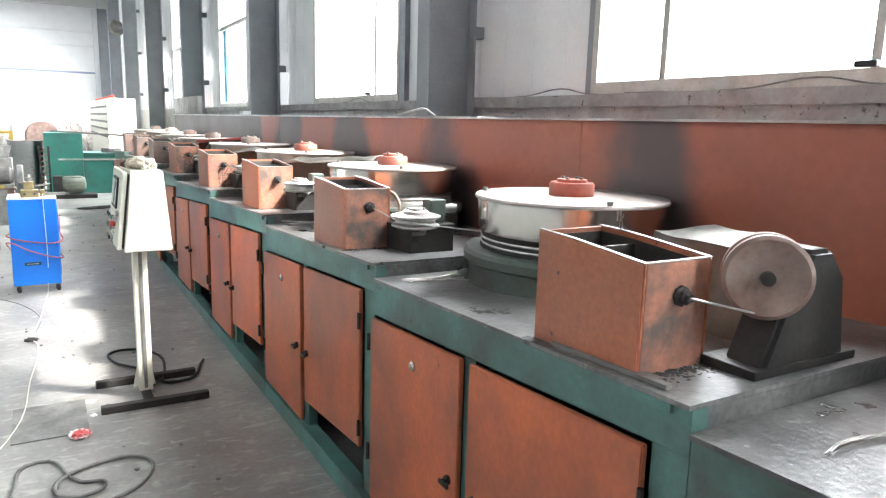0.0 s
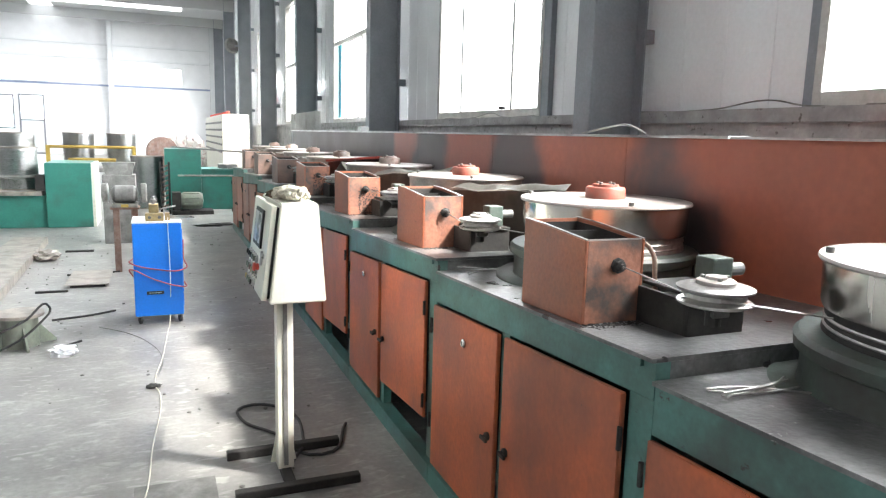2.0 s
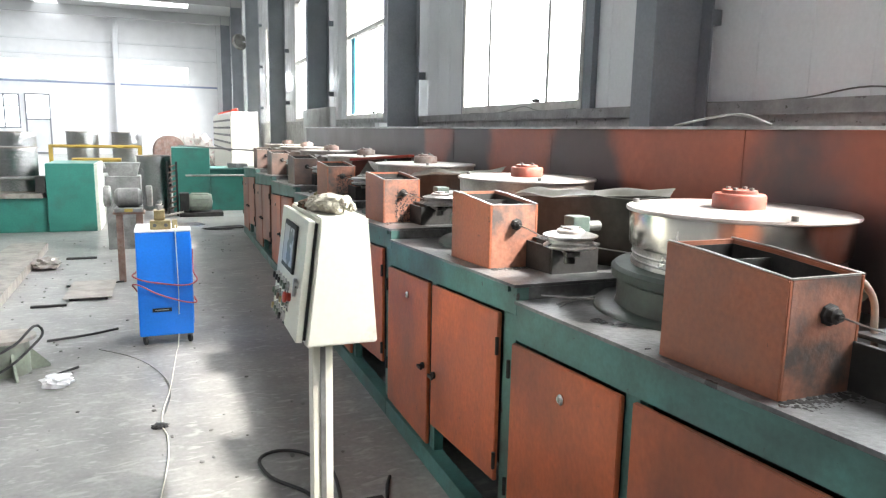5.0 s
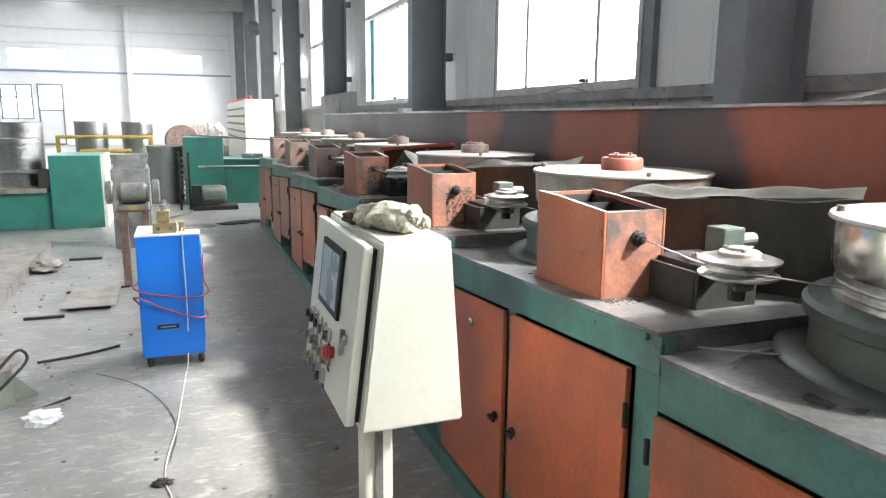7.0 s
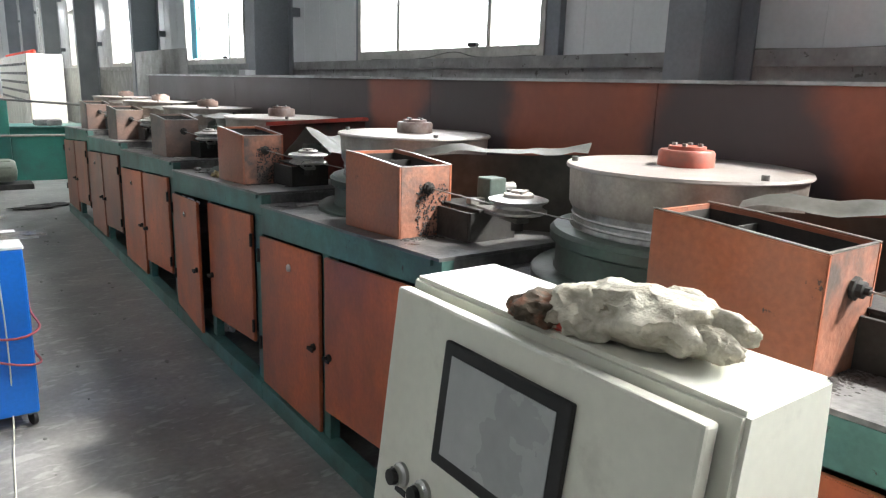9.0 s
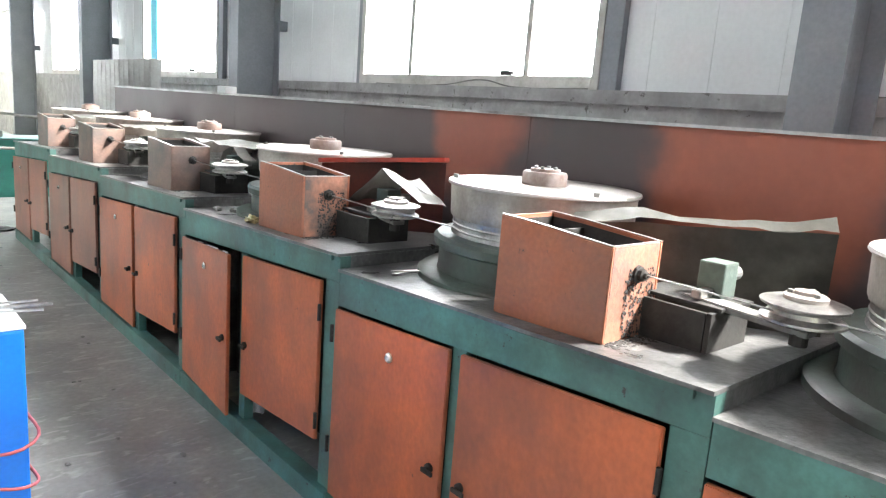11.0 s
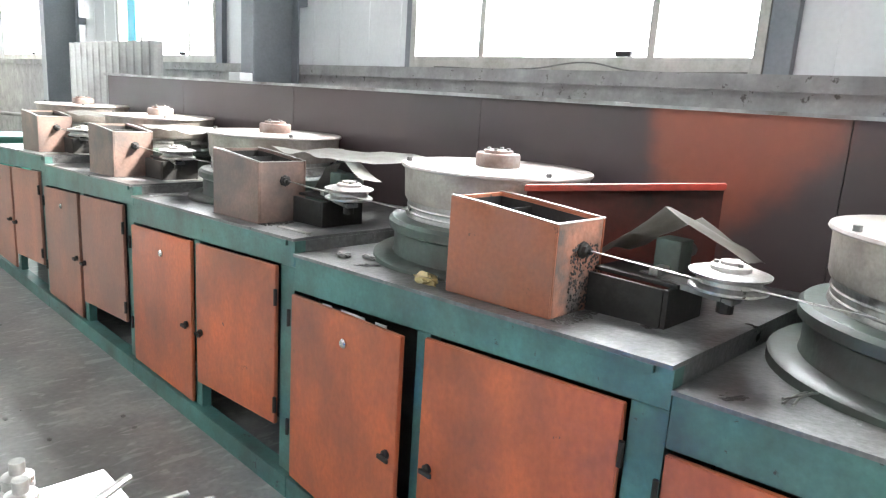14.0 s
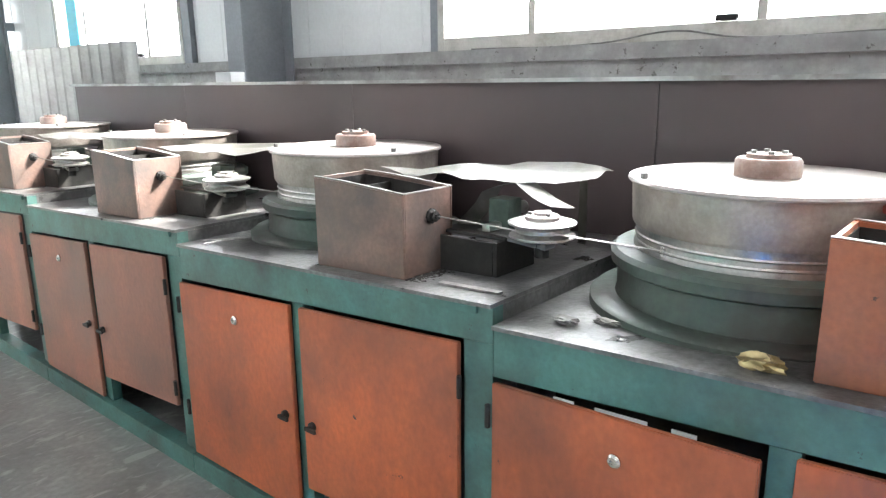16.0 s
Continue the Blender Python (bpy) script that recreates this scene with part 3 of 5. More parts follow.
for k in range(len(B) - 1):
    machine_unit(k)
for a, b in ((-0.66, 3.36), (3.37, 8.12), (8.13, 13.84)):
    tagged(part("top_strip", box(BX - 0.025, BX + 0.10, a, b, 1.736, 1.744 + 0.004 * (a > 3) + 0.004 * (a > 8)), M_TINSTRIP), "thin pale sheet-metal strip capping the back panels", "cover strip", "cover strips")


def block(k):
    """A drawing block: cast base, wire band, drum, cover disc and hub."""
    cx, cy = DRUM_X[k], DRUM_Y[k]
    z = top_z(k, cy) - (0.045 if k == 1 else 0.025 if k == 2 else 0.015)
    shiny = k in (1, 2)
    d = thing("drawing_drum", "shiny steel wire-drawing drum on a dark cast base" if shiny else "dusty pale steel wire-drawing drum on a cast base", "drawing drum", (cx, cy, z), "drums of the wire-drawing machine")
    part("flange", lathe([(0.2, 0), (0.475, 0), (0.475, 0.028), (0.465, 0.036), (0.40, 0.038), (0.40, 0.03), (0.2, 0.03)], cx, cy, z, 64), M_BASE, d, smooth=True)
    part("cast_base", lathe([(0.3, 0.03), (0.40, 0.03), (0.395, 0.05), (0.395, 0.125), (0.415, 0.135), (0.418, 0.165), (0.405, 0.178), (0.35, 0.182), (0.3, 0.18)], cx, cy, z, 64), M_BASE, d, smooth=True)
    part("wire_band", lathe([(0.3, 0.18), (0.352, 0.18), (0.352, 0.19), (0.346, 0.20), (0.348, 0.235), (0.352, 0.25), (0.3, 0.25)], cx, cy, z, 64), M_SOOT if k == 1 else M_STEELW, d, smooth=True)
    for i in range(2):
        part("wire_turn", lathe([(0.346 + 0.005 * math.cos(t * math.pi / 3), 0.20 + 0.022 * i + 0.005 * math.sin(t * math.pi / 3)) for t in range(7)], cx, cy, z, 48), M_STEELW, d, smooth=True)
    part("shell", lathe([(0.3, 0.245), (0.355, 0.248), (0.36, 0.26), (0.365, 0.36), (0.365, 0.372), (0.3, 0.372)], cx, cy, z, 64), M_STEEL if shiny else M_DULL, d, smooth=True)
    part("cover_disc", lathe([(0, 0.373), (0.375, 0.373), (0.378, 0.378), (0.375, 0.386), (0.12, 0.389), (0, 0.389)], cx, cy, z, 72), M_DISC, d, "pale worn cover disc", True)
    hub = part("hub", lathe([(0, 0.389), (0.088, 0.389), (0.088, 0.432), (0.082, 0.44), (0.06, 0.44), (0.058, 0.452), (0, 0.452)], cx, cy, z, 36), M_RED if k in (1, 2, 3) else M_HUB, d, smooth=True)
    for i in range(4):
        an = i * math.pi / 2 + 0.4
        part("bolt", lathe([(0, 0.452), (0.009, 0.452), (0.009, 0.461), (0, 0.461)], cx + 0.04 * math.cos(an), cy + 0.04 * math.sin(an), z, 6), M_GREY, hub)
    for an in (2.3, 4.4):
        part("pin", lathe([(0, 0.387), (0.011, 0.387), (0.011, 0.402), (0, 0.402)], cx + 0.35 * math.cos(an), cy + 0.35 * math.sin(an), z, 10), M_GREY, d)


for k in range(1, len(B) - 1):
    block(k)


def die_box(k):
    y0 = B[k] + BOX_OFF[k]
    y1 = y0 + (0.39 if k == 1 else 0.40 if k == 2 else 0.42)
    x0, x1 = (1.165, 1.395) if k < 3 else (1.20, 1.43 if k == 3 else 1.445)
    zb = top_z(k, y0) - 0.001
    n, f = 1.40, 1.425
    t = 0.012
    bx = thing("die_box", "worn orange steel die box, open topped, on the machine top" if k < 6 else "sooty faded orange steel die box, open topped", "die box", ((x0 + x1) / 2, (y0 + y1) / 2, zb), "die boxes")
    m = M_BOX if k < 6 else M_BOXF
    zf = top_z(k, y1)
    mid = y1 - 0.14
    side = [(y0, zb), (y1, zf), (y1, f), (mid, f - 0.005), (y0, n)]
    part("side_panel", hull_prism(side, "x", x0, x0 + t, 0.003), m, bx)
    part("side_panel", hull_prism(side, "x", x1 - t, x1, 0.003), m, bx)
    part("end_panel", hull_prism([(x0 + t, zb), (x1 - t, zb), (x1 - t, n - 0.002), (x0 + t, n - 0.002)], "y", y0 + 0.001, y0 + t), M_BOXEND if k < 6 else M_BOXF, bx, "grease-spattered worn end panel")
    part("end_panel", hull_prism([(x0 + t, zf), (x1 - t, zf), (x1 - t, f - 0.002), (x0 + t, f - 0.002)], "y", y1 - t, y1 - 0.001), m, bx)
    part("lining", hull_prism([(y0 + t, zb + 0.03), (y1 - t, zb + 0.03), (y1 - t, f - 0.014), (mid, f - 0.018), (y0 + t, n - 0.012)], "x", x0 + t + 0.0005, x0 + t + 0.003), M_SOOT, bx, "soot-black inner face")
    part("lining", hull_prism([(y0 + t, zb + 0.03), (y1 - t, zb + 0.03), (y1 - t, f - 0.014), (mid, f - 0.018), (y0 + t, n - 0.012)], "x", x1 - t - 0.003, x1 - t - 0.0005), M_SOOT, bx, "soot-black inner face")
    part("lining", box(x0 + t + 0.004, x1 - t - 0.004, y1 - t - 0.004, y1 - t - 0.001, zb + 0.03, f - 0.014), M_SOOT, bx, "soot-black inner face")
    part("divider", box(x0 + t, x1 - t, mid - 0.006, mid, zb + 0.05, f - 0.03), M_SOOT, bx)
    part("soap_powder", box(x0 + t, x1 - t, y0 + t, mid - 0.007, zb, 1.27), M_SOOT, bx, "dark drawing soap inside")
    cx = (x0 + x1) / 2 + 0.01
    part("die_holder", lathe([(0, 0), (0.026, 0), (0.026, 0.008), (0.019, 0.010), (0.019, 0.022), (0.010, 0.024), (0.010, 0.034), (0.005, 0.034), (0.005, 0.02), (0, 0.02)], cx, y0, 1.315, 8, pose(0, 0, 0, 90, 0, 0)), M_SOOT, bx)
    part("rim", hull_prism([(y0, n + 0.0005), (mid, f - 0.0045), (y1, f + 0.0005), (y1, f + 0.003), (mid, f - 0.002), (y0, n + 0.003)], "x", x0 + 0.001, x0 + t - 0.001), M_STEELW, bx, "worn bare steel upper edge")
    part("rim", hull_prism([(y0, n + 0.0005), (mid, f - 0.0045), (y1, f + 0.0005), (y1, f + 0.003), (mid, f - 0.002), (y0, n + 0.003)], "x", x1 - t + 0.001, x1 - 0.001), M_STEELW, bx, "worn bare steel upper edge")
    part("rim", box(x0 + t, x1 - t, y0 + 0.002, y0 + t - 0.001, n - 0.0015, n + 0.002), M_STEELW, bx, "worn bare steel upper edge")
    if k in (4, 5):
        bm = bmesh.new()
        for i in range(320):
            s = rnd.uniform(0.002, 0.0055)
            bmesh.ops.create_icosphere(bm, subdivisions=1, radius=s, matrix=Matrix.Translation((rnd.uniform(x0 + 0.08, x1 - 0.02), y0 - 0.001, rnd.uniform(zb + 0.005, 1.33))) @ Matrix.Diagonal((1, 0.4, 1, 1)))
        part("grease", bm, M_CRUMB, bx, "crumbly black grease crust")
    # loose soap heap before the box
    bm = bmesh.new()
    for i in range(260):
        s = rnd.uniform(0.002, 0.006)
        bmesh.ops.create_icosphere(bm, subdivisions=1, radius=s, matrix=Matrix.Translation((rnd.uniform(x0, x1), y0 - abs(rnd.gauss(0, 0.035)) - 0.004, top_z(k, y0) + 0.001)) @ Matrix.Diagonal((1, 1.4, 0.6, 1)))
    tagged(part("soap_crumbs", bm, M_CRUMB), "spilled dark drawing soap crumbs on the machine top", "crumbs", "", "stuff")
    return cx, y0


def pulley(k, cx, by):
    """Guide pulley on its bracket, tension arm, sensor block and the wire through the die."""
    qx, pz = 1.33, 1.308
    px, py = {2: (1.32, B[k]), 3: (1.34, B[k] - 0.03), 4: (1.42, B[k] - 0.05)}.get(k, (1.41, B[k] + 0.015))
    t = thing("guide_pulley", "worn steel wire guide pulley on a black bracket", "guide pulley", (px, py, top_z(k, B[k] + 0.1)), "guide pulleys")
    part("wheel", lathe([(0, -0.03), (0.085, -0.03), (0.10, -0.024), (0.10, -0.018), (0.082, -0.008), (0.082, 0.004), (0.102, 0.014), (0.104, 0.020), (0.085, 0.026), (0.06, 0.028), (0, 0.028)], px, py, pz, 40), M_STEELW, t, smooth=True)
    cap = part("cap", lathe([(0, 0.028), (0.052, 0.028), (0.052, 0.038), (0.046, 0.042), (0.028, 0.042), (0.028, 0.05), (0, 0.05)], px, py, pz, 28), M_DISC, t, smooth=True)
    for i in range(3):
        part("bolt", lathe([(0, 0.042), (0.007, 0.042), (0.007, 0.05), (0, 0.05)], px + 0.037 * math.cos(i * 2.1), py + 0.037 * math.sin(i * 2.1), pz, 6), M_GREY, cap)
    zt = top_z(k, B[k] + 0.12)
    part("spindle", rod((px, py, pz - 0.09), (px, py, pz - 0.03), 0.022, 14), M_SOOT, t)
    part("arm", hull_prism([(px - 0.03, py - 0.03), (px + 0.03, py - 0.03), (qx + 0.20, B[k] + 0.27), (qx + 0.13, B[k] + 0.30)], "z", pz - 0.062, pz - 0.045, 0.003), M_GREY, t)
    part("bracket", box(qx + 0.05, qx + 0.27, B[k] + 0.16, B[k] + 0.175, zt - 0.004, pz - 0.062, 0.002), M_SOOT, t)
    part("bracket", box(qx + 0.05, qx + 0.064, B[k] + 0.177, B[k] + 0.42, zt - 0.012, pz - 0.064, 0.002), M_SOOT, t)
    part("bracket_plate", box(qx + 0.08, qx + 0.27, B[k] + 0.15, B[k] + 0.42, pz - 0.061, pz - 0.05, 0.002), M_SOOT, t)
    part("sensor_block", box(qx + 0.17, qx + 0.25, B[k] + 0.2, B[k] + 0.28, pz - 0.049, pz + 0.055, 0.006), M_BASE, t, "small green sensor block")
    part("cylinder", rod((qx + 0.25, B[k] + 0.24, pz + 0.01), (qx + 0.32, B[k] + 0.24, pz + 0.01), 0.022, 14), M_GREY, t)
    part("link", box(qx + 0.10, qx + 0.17, B[k] + 0.225, B[k] + 0.255, pz - 0.044, pz - 0.02, 0.004), M_STEELW, t)
    w = thing("wire_run", "thin bright drawn wire running from die to drum", "wire", (cx, by, 1.315), "wire runs")
    part("wire", rod((cx, by - 0.02, 1.317), (px - 0.075, py + 0.04, pz), 0.0024, 8), M_STEELW, w)
    if k > 1:
        dx, dy = DRUM_X[k - 1], DRUM_Y[k - 1]
        part("wire", rod((px - 0.05, py - 0.075, pz), (dx - 0.31, dy + 0.17, top_z(k - 1, dy) + 0.19), 0.0024, 8), M_STEELW, w)


for k in range(1, len(B) - 1):
    cx, by = die_box(k)
    if k != 1:
        pulley(k, cx, by)


def bent_sheet(name, label, rows, thick, material, wob, seed, parent=None):
    """A crumpled sheet, from a coarse grid of corners, with thickness and small dents."""
    r = random.Random(seed)
    n = 14
    bm = bmesh.new()
    grid = []
    for i in range(len(rows) - 1):
        for s in range(4 if i < len(rows) - 2 else 5):
            f = s / 4
            line = []
            for j in range(n + 1):
                g = j / n
                a0, a1 = Vector(rows[i][0]), Vector(rows[i][1])
                b0, b1 = Vector(rows[i + 1][0]), Vector(rows[i + 1][1])
                p = (a0.lerp(a1, g)).lerp(b0.lerp(b1, g), f)
                d = noise.noise(p * 7 + Vector((seed, 0, 0))) * wob
                line.append(bm.verts.new(p + Vector((d * 0.4, 0.3 * d, d))))
            grid.append(line)
    for a, b in zip(grid, grid[1:]):
        for j in range(n):
            bm.faces.new((a[j], a[j + 1], b[j + 1], b[j]))
    bmesh.ops.solidify(bm, geom=bm.faces[:], thickness=thick)
    bmesh.ops.recalc_face_normals(bm, faces=bm.faces[:])
    if parent is not None:
        return part(name, bm, material, parent, label, True)
    return tagged(part(name, bm, material, None, "", True), label, "sheet", "loose cover sheets")


for k in (3, 4):
    y = B[k]
    z = top_z(k, y + 0.4) - 0.02
    p0, p1 = (1.50, y + 0.76), (1.86, y + 0.05)
    sheet = bent_sheet("cover_sheet", "tin cover sheet standing aslant beside the drum, shade painted in", [((*p0, z), (*p1, z)), ((p0[0], p0[1], 1.40), (p1[0], p1[1], 1.455))], 0.003, M_SHEETSHADE, 0.008, k)
    # the rim keeps the paler tin, so its light is in the colour
    bent_sheet("rim", "crumpled upper rim, kept paler for the light on it", [((p0[0], p0[1], 1.404), (p1[0], p1[1], 1.458)), ((p0[0] + 0.05, p0[1] + 0.02, 1.425), (p1[0] + 0.05, p1[1] + 0.03, 1.49))], 0.003, M_SHEET, 0.03, k + 50, sheet)
y = B[5]
bent_sheet("guard_sheet", "sooty dark red steel guard sheet beside the drum", [((1.90, y + 0.27, top_z(5, y) - 0.02), (1.51, y + 0.78, top_z(5, y + 0.8) - 0.02)), ((1.90, y + 0.27, 1.484), (1.51, y + 0.78, 1.428))], 0.006, M_REDD, 0.004, 5)
gr = thing("guard_rail", "bright red painted flat bar on the guard sheet", "guard bar", (1.70, y + 0.52, 1.44))
bar = hull_prism([(1.87, y + 0.25), (1.93, y + 0.28), (1.54, y + 0.80), (1.48, y + 0.77)], "z", 0.0, 0.022, 0.003)
for v in bar.verts:
    v.co.z += 1.486 - 0.056 * (v.co.y - y - 0.26) / 0.52
part("bar", bar, M_REDG, gr)
bent_sheet("tent_sheet", "torn bent tin sheet tented over the pulley arm", [((1.46, y + 0.46, 1.29), (1.66, y + 0.45, 1.28)), ((1.50, y + 0.26, 1.415), (1.72, y + 0.25, 1.41)), ((1.54, y + 0.02, 1.33), (1.72, y + 0.04, 1.31))], 0.003, M_SHEET, 0.05, 9)
for k in (6, 7, 8):
    y = B[k]
    z = top_z(k, y + 0.2)
    bent_sheet("cover_sheet", "flat grey tin cover sheet laid over the pulley bracket", [((1.48, y + 0.76, 1.425), (1.50, y + 0.18, 1.42)), ((1.70, y + 0.55, 1.435), (1.68, y - 0.02, 1.43)), ((1.95, y + 0.32, 1.44), (1.92, y + 0.04, 1.435)), ((1.97, y + 0.20, 1.40), (1.96, y + 0.16, 1.40)), ((1.97, y + 0.20, z - 0.02), (1.96, y + 0.16, z - 0.02))], 0.003, M_SHEET, 0.022, 20 + k)
y = B[6]
bent_sheet("tent_sheet", "torn bright tin flap folded over the pulley", [((1.50, y + 0.42, 1.24), (1.52, y + 0.36, 1.24)), ((1.49, y + 0.30, 1.38), (1.53, y + 0.24, 1.40)), ((1.50, y + 0.18, 1.415), (1.56, y + 0.13, 1.418)), ((1.50, y + 0.04, 1.36), (1.58, y + 0.0, 1.36))], 0.003, M_SHEET, 0.03, 31)

# first block: wire entry stand with a wheel and a curved guard
k = 1
s = thing("entry_stand", "black cast stand with a rusty grooved wheel", "wheel stand", (1.5, 1.0, HI))
zt = top_z(1, 1.0) - 0.006
part("pedestal", hull_prism([(1.40, zt), (1.74, zt), (1.70, 1.36), (1.64, 1.43), (1.56, 1.43), (1.49, 1.33)], "y", 0.95, 1.06, 0.012), M_SOOT, s)
part("foot", box(1.38, 1.78, 0.945, 1.10, zt, zt + 0.03, 0.004), M_SOOT, s)
wm = pose(0, 0, 0, 90, 0, -48) @ Matrix.Diagonal((0.82, 0.82, 1, 1))
part("wheel", lathe([(0, -0.035), (0.11, -0.035), (0.122, -0.028), (0.122, -0.012), (0.108, -0.004), (0.108, 0.008), (0.122, 0.016), (0.122, 0.034), (0.11, 0.04), (0.03, 0.03), (0, 0.03)], 1.46, 1.0, 1.37, 44, wm), M_RUST, s, "rusty brown wheel", True)
part("axle", lathe([(0, -0.14), (0.02, -0.14), (0.02, 0.05), (0, 0.05)], 1.46, 1.0, 1.37, 16, wm), M_SOOT, s)
w = thing("wire_run", "thin drawn wire from the die box to the wheel", "wire", (1.29, 1.05, 1.315), "wire runs")
part("wire", rod((1.29, 1.07, 1.315), (1.42, 0.99, 1.285), 0.003, 8), M_STEELW, w)
bent_sheet("guard_plate", "grey curved tin guard beside the drum", [((1.64, 1.20, top_z(1, 1.2)), (1.60, 1.55, top_z(1, 1.5))), ((1.66, 1.12, 1.37), (1.62, 1.50, 1.40)), ((1.80, 1.10, 1.40), (1.72, 1.36, 1.43))], 0.003, M_SHEET, 0.02, 41)
tb = thing("steel_offcut", "flattened grey steel offcut lying on the machine top", "offcut", (1.22, 1.2, 1.13))
part("strip", slope_box(1, 1.155, 1.175, 1.0, 1.4, 0.001, 0.012), M_GREY, tb)
part("strip", slope_box(1, 1.18, 1.20, 1.05, 1.36, 0.001, 0.009), M_GREY, tb)


def loose_wires(x, y, k, n, seed):
    r = random.Random(seed)
    for i in range(n):
        a = r.uniform(-0.5, 0.5)
        pts = []
        for j in range(5):
            u = -0.13 + 0.065 * j
            pts.append((x + u * math.cos(a), y + u * math.sin(a) + 0.02 * math.sin(j + i), top_z(k, y) + 0.007 + 0.006 * (i % 3)))
        tagged(tube("loose_wire", pts, 0.003, M_STEELW), "loose bent wire offcut lying on the machine top", "wire offcut", "wire offcuts")


loose_wires(1.32, 2.34, 1, 5, 1)
loose_wires(1.62, 0.62, 0, 4, 11)
loose_wires(1.40, 0.70, 0, 2, 12)
loose_wires(1.34, 3.98, 2, 3, 2)
loose_wires(1.36, 7.0, 4, 3, 3)
loose_wires(1.30, 10.35, 6, 2, 4)


def lump(name, cx, cy, cz, rx, ry, rz, material, label, category, seed, rough=0.35, sub=3, freq=9.0, group=""):
    bm = bmesh.new()
    bmesh.ops.create_icosphere(bm, subdivisions=sub, radius=1)
    for v in bm.verts:
        d = 1 + rough * noise.noise(v.co * freq * 0.25 + Vector((seed, seed * 2, 0))) + rough * 0.5 * noise.noise(v.co * freq * 0.6 + Vector((0, seed, 3)))
        v.co = Vector((cx + v.co.x * rx * d, cy + v.co.y * ry * d, max(cz, cz + rz * 0.8 + v.co.z * rz * d)))
    return tagged(part(name, bm, material, None, "", True), label, category, group)


lump("rag", 1.22, 8.20, top_z(5, 8.3), 0.028, 0.05, 0.022, M_BRASS, "crumpled yellow rag on the machine top", "rag", 3, 0.5)
lump("scrap", 1.26, 8.72, top_z(5, 8.72), 0.022, 0.035, 0.012, M_GREY, "small greasy scrap on the machine top", "scrap", 5, 0.5)
lump("scrap", 1.31, 8.62, top_z(5, 8.62), 0.014, 0.04, 0.01, M_GREY, "small greasy scrap on the machine top", "scrap", 6, 0.5)
st = thing("steel_strip", "flat steel strip lying across the machine edge", "strip", (1.2, 9.0, HI))
part("strip", slope_box(6, 1.22, 1.245, 8.92, 9.15, 0.001, 0.007), M_STEELW, st)
ps = thing("paper_slips", "white paper slips stuck in the door gap", "paper", (FX - 0.02, 8.5, 0.9))
for ya, yb in ((8.62, 8.68), (8.42, 8.56), (8.30, 8.36)):
    part("slip", slope_box(5, FX - 0.004, FX - 0.001, ya, yb, -0.181, -0.162), M_WHITE, ps)
lump("white_rag", FX + 0.10, 8.13, 0.10, 0.05, 0.05, 0.3, M_WHITE, "white rag hanging inside the half-open unit", "rag", 21, 0.5)
tagged(tube("soap_hose", [(1.38, 2.97, 1.375), (1.41, 2.955, 1.38), (1.435, 2.93, 1.36), (1.445, 2.91, 1.26), (1.45, 2.905, 1.14)], 0.008, M_HOSE), "tan rubber hose bent over the die box edge", "hose")
# cables on the ledge behind
for y in (2.6, 5.0, 9.6):
    tagged(tube("ledge_cable", [(WX - 0.03, y - 1.2, SILL + 0.006), (WX - 0.05, y - 0.4, SILL + 0.005), (WX - 0.02, y, SILL + 0.06), (WX - 0.04, y + 0.5, SILL + 0.006), (WX - 0.03, y + 1.6, SILL + 0.006)], 0.006, M_GREY), "grey loose cable along the window ledge", "cable")
tagged(tube("stray_cable", [(BX + 0.05, 4.0, 1.753), (BX + 0.08, 4.2, 1.80), (BX + 0.10, 4.4, 1.79), (BX + 0.06, 4.6, 1.753)], 0.006, M_GREY), "short loop of grey cable on the cover strip", "cable")
bm = bmesh.new()
n = 128
ring = []
for i in range(n + 1):
    yy = 13.62 + 2.55 * i / n
    xx = 2.60 + 0.05 * math.cos(i * 2 * math.pi / 10.0)
    ring.append([bm.verts.new((xx, yy, 0.0)), bm.verts.new((xx, yy, 2.10))])
for a, b in zip(ring, ring[1:]):
    bm.faces.new((a[0], b[0], b[1], a[1]))
bmesh.ops.solidify(bm, geom=bm.faces[:], thickness=0.003)
tagged(part("corrugated_sheet", bm, M_CORR), "grey corrugated metal sheet standing behind the machine", "metal sheet")

# ---- console ----
c = thing("control_console", "cream enamel control console on a steel post", "control console", (0.47, 4.43, 0))
YA, YB = 4.17, 4.745
body = part("body", hull_prism([(0.362, 0.945), (0.62, 0.945), (0.585, 1.40), (0.417, 1.40)], "y", YA, YB, 0.006), M_CREAM, c)
# front face frame: slope from (0.362, 0.945) up to (0.417, 1.40)
sl = Vector((0.055, 0, 0.455)).normalized()
nrm = Vector((-sl.z, 0, sl.x))
org = Vector((0.362, 0, 0.945))


def face_box(u0, u1, y0, y1, d0, d1, bevel=0.003):
    bm = box(u0, u1, y0, y1, d0, d1, bevel)
    for v in bm.verts:
        p = org + sl * v.co.x + nrm * v.co.z
        v.co = Vector((p.x, v.co.y, p.z))
    return bm


def face_knob(u, y, prof, seg=18):
    m = Matrix((( -sl.x, 0, nrm.x, 0), (0, 1, 0, 0), (-sl.z, 0, nrm.z, 0), (0, 0, 0, 1)))
    p = org + sl * u
    bm = lathe(prof, 0, 0, 0, seg, m)
    for v in bm.verts:
        v.co += Vector((p.x, y, p.z))
    bmesh.ops.recalc_face_normals(bm, faces=bm.faces[:])
    return bm


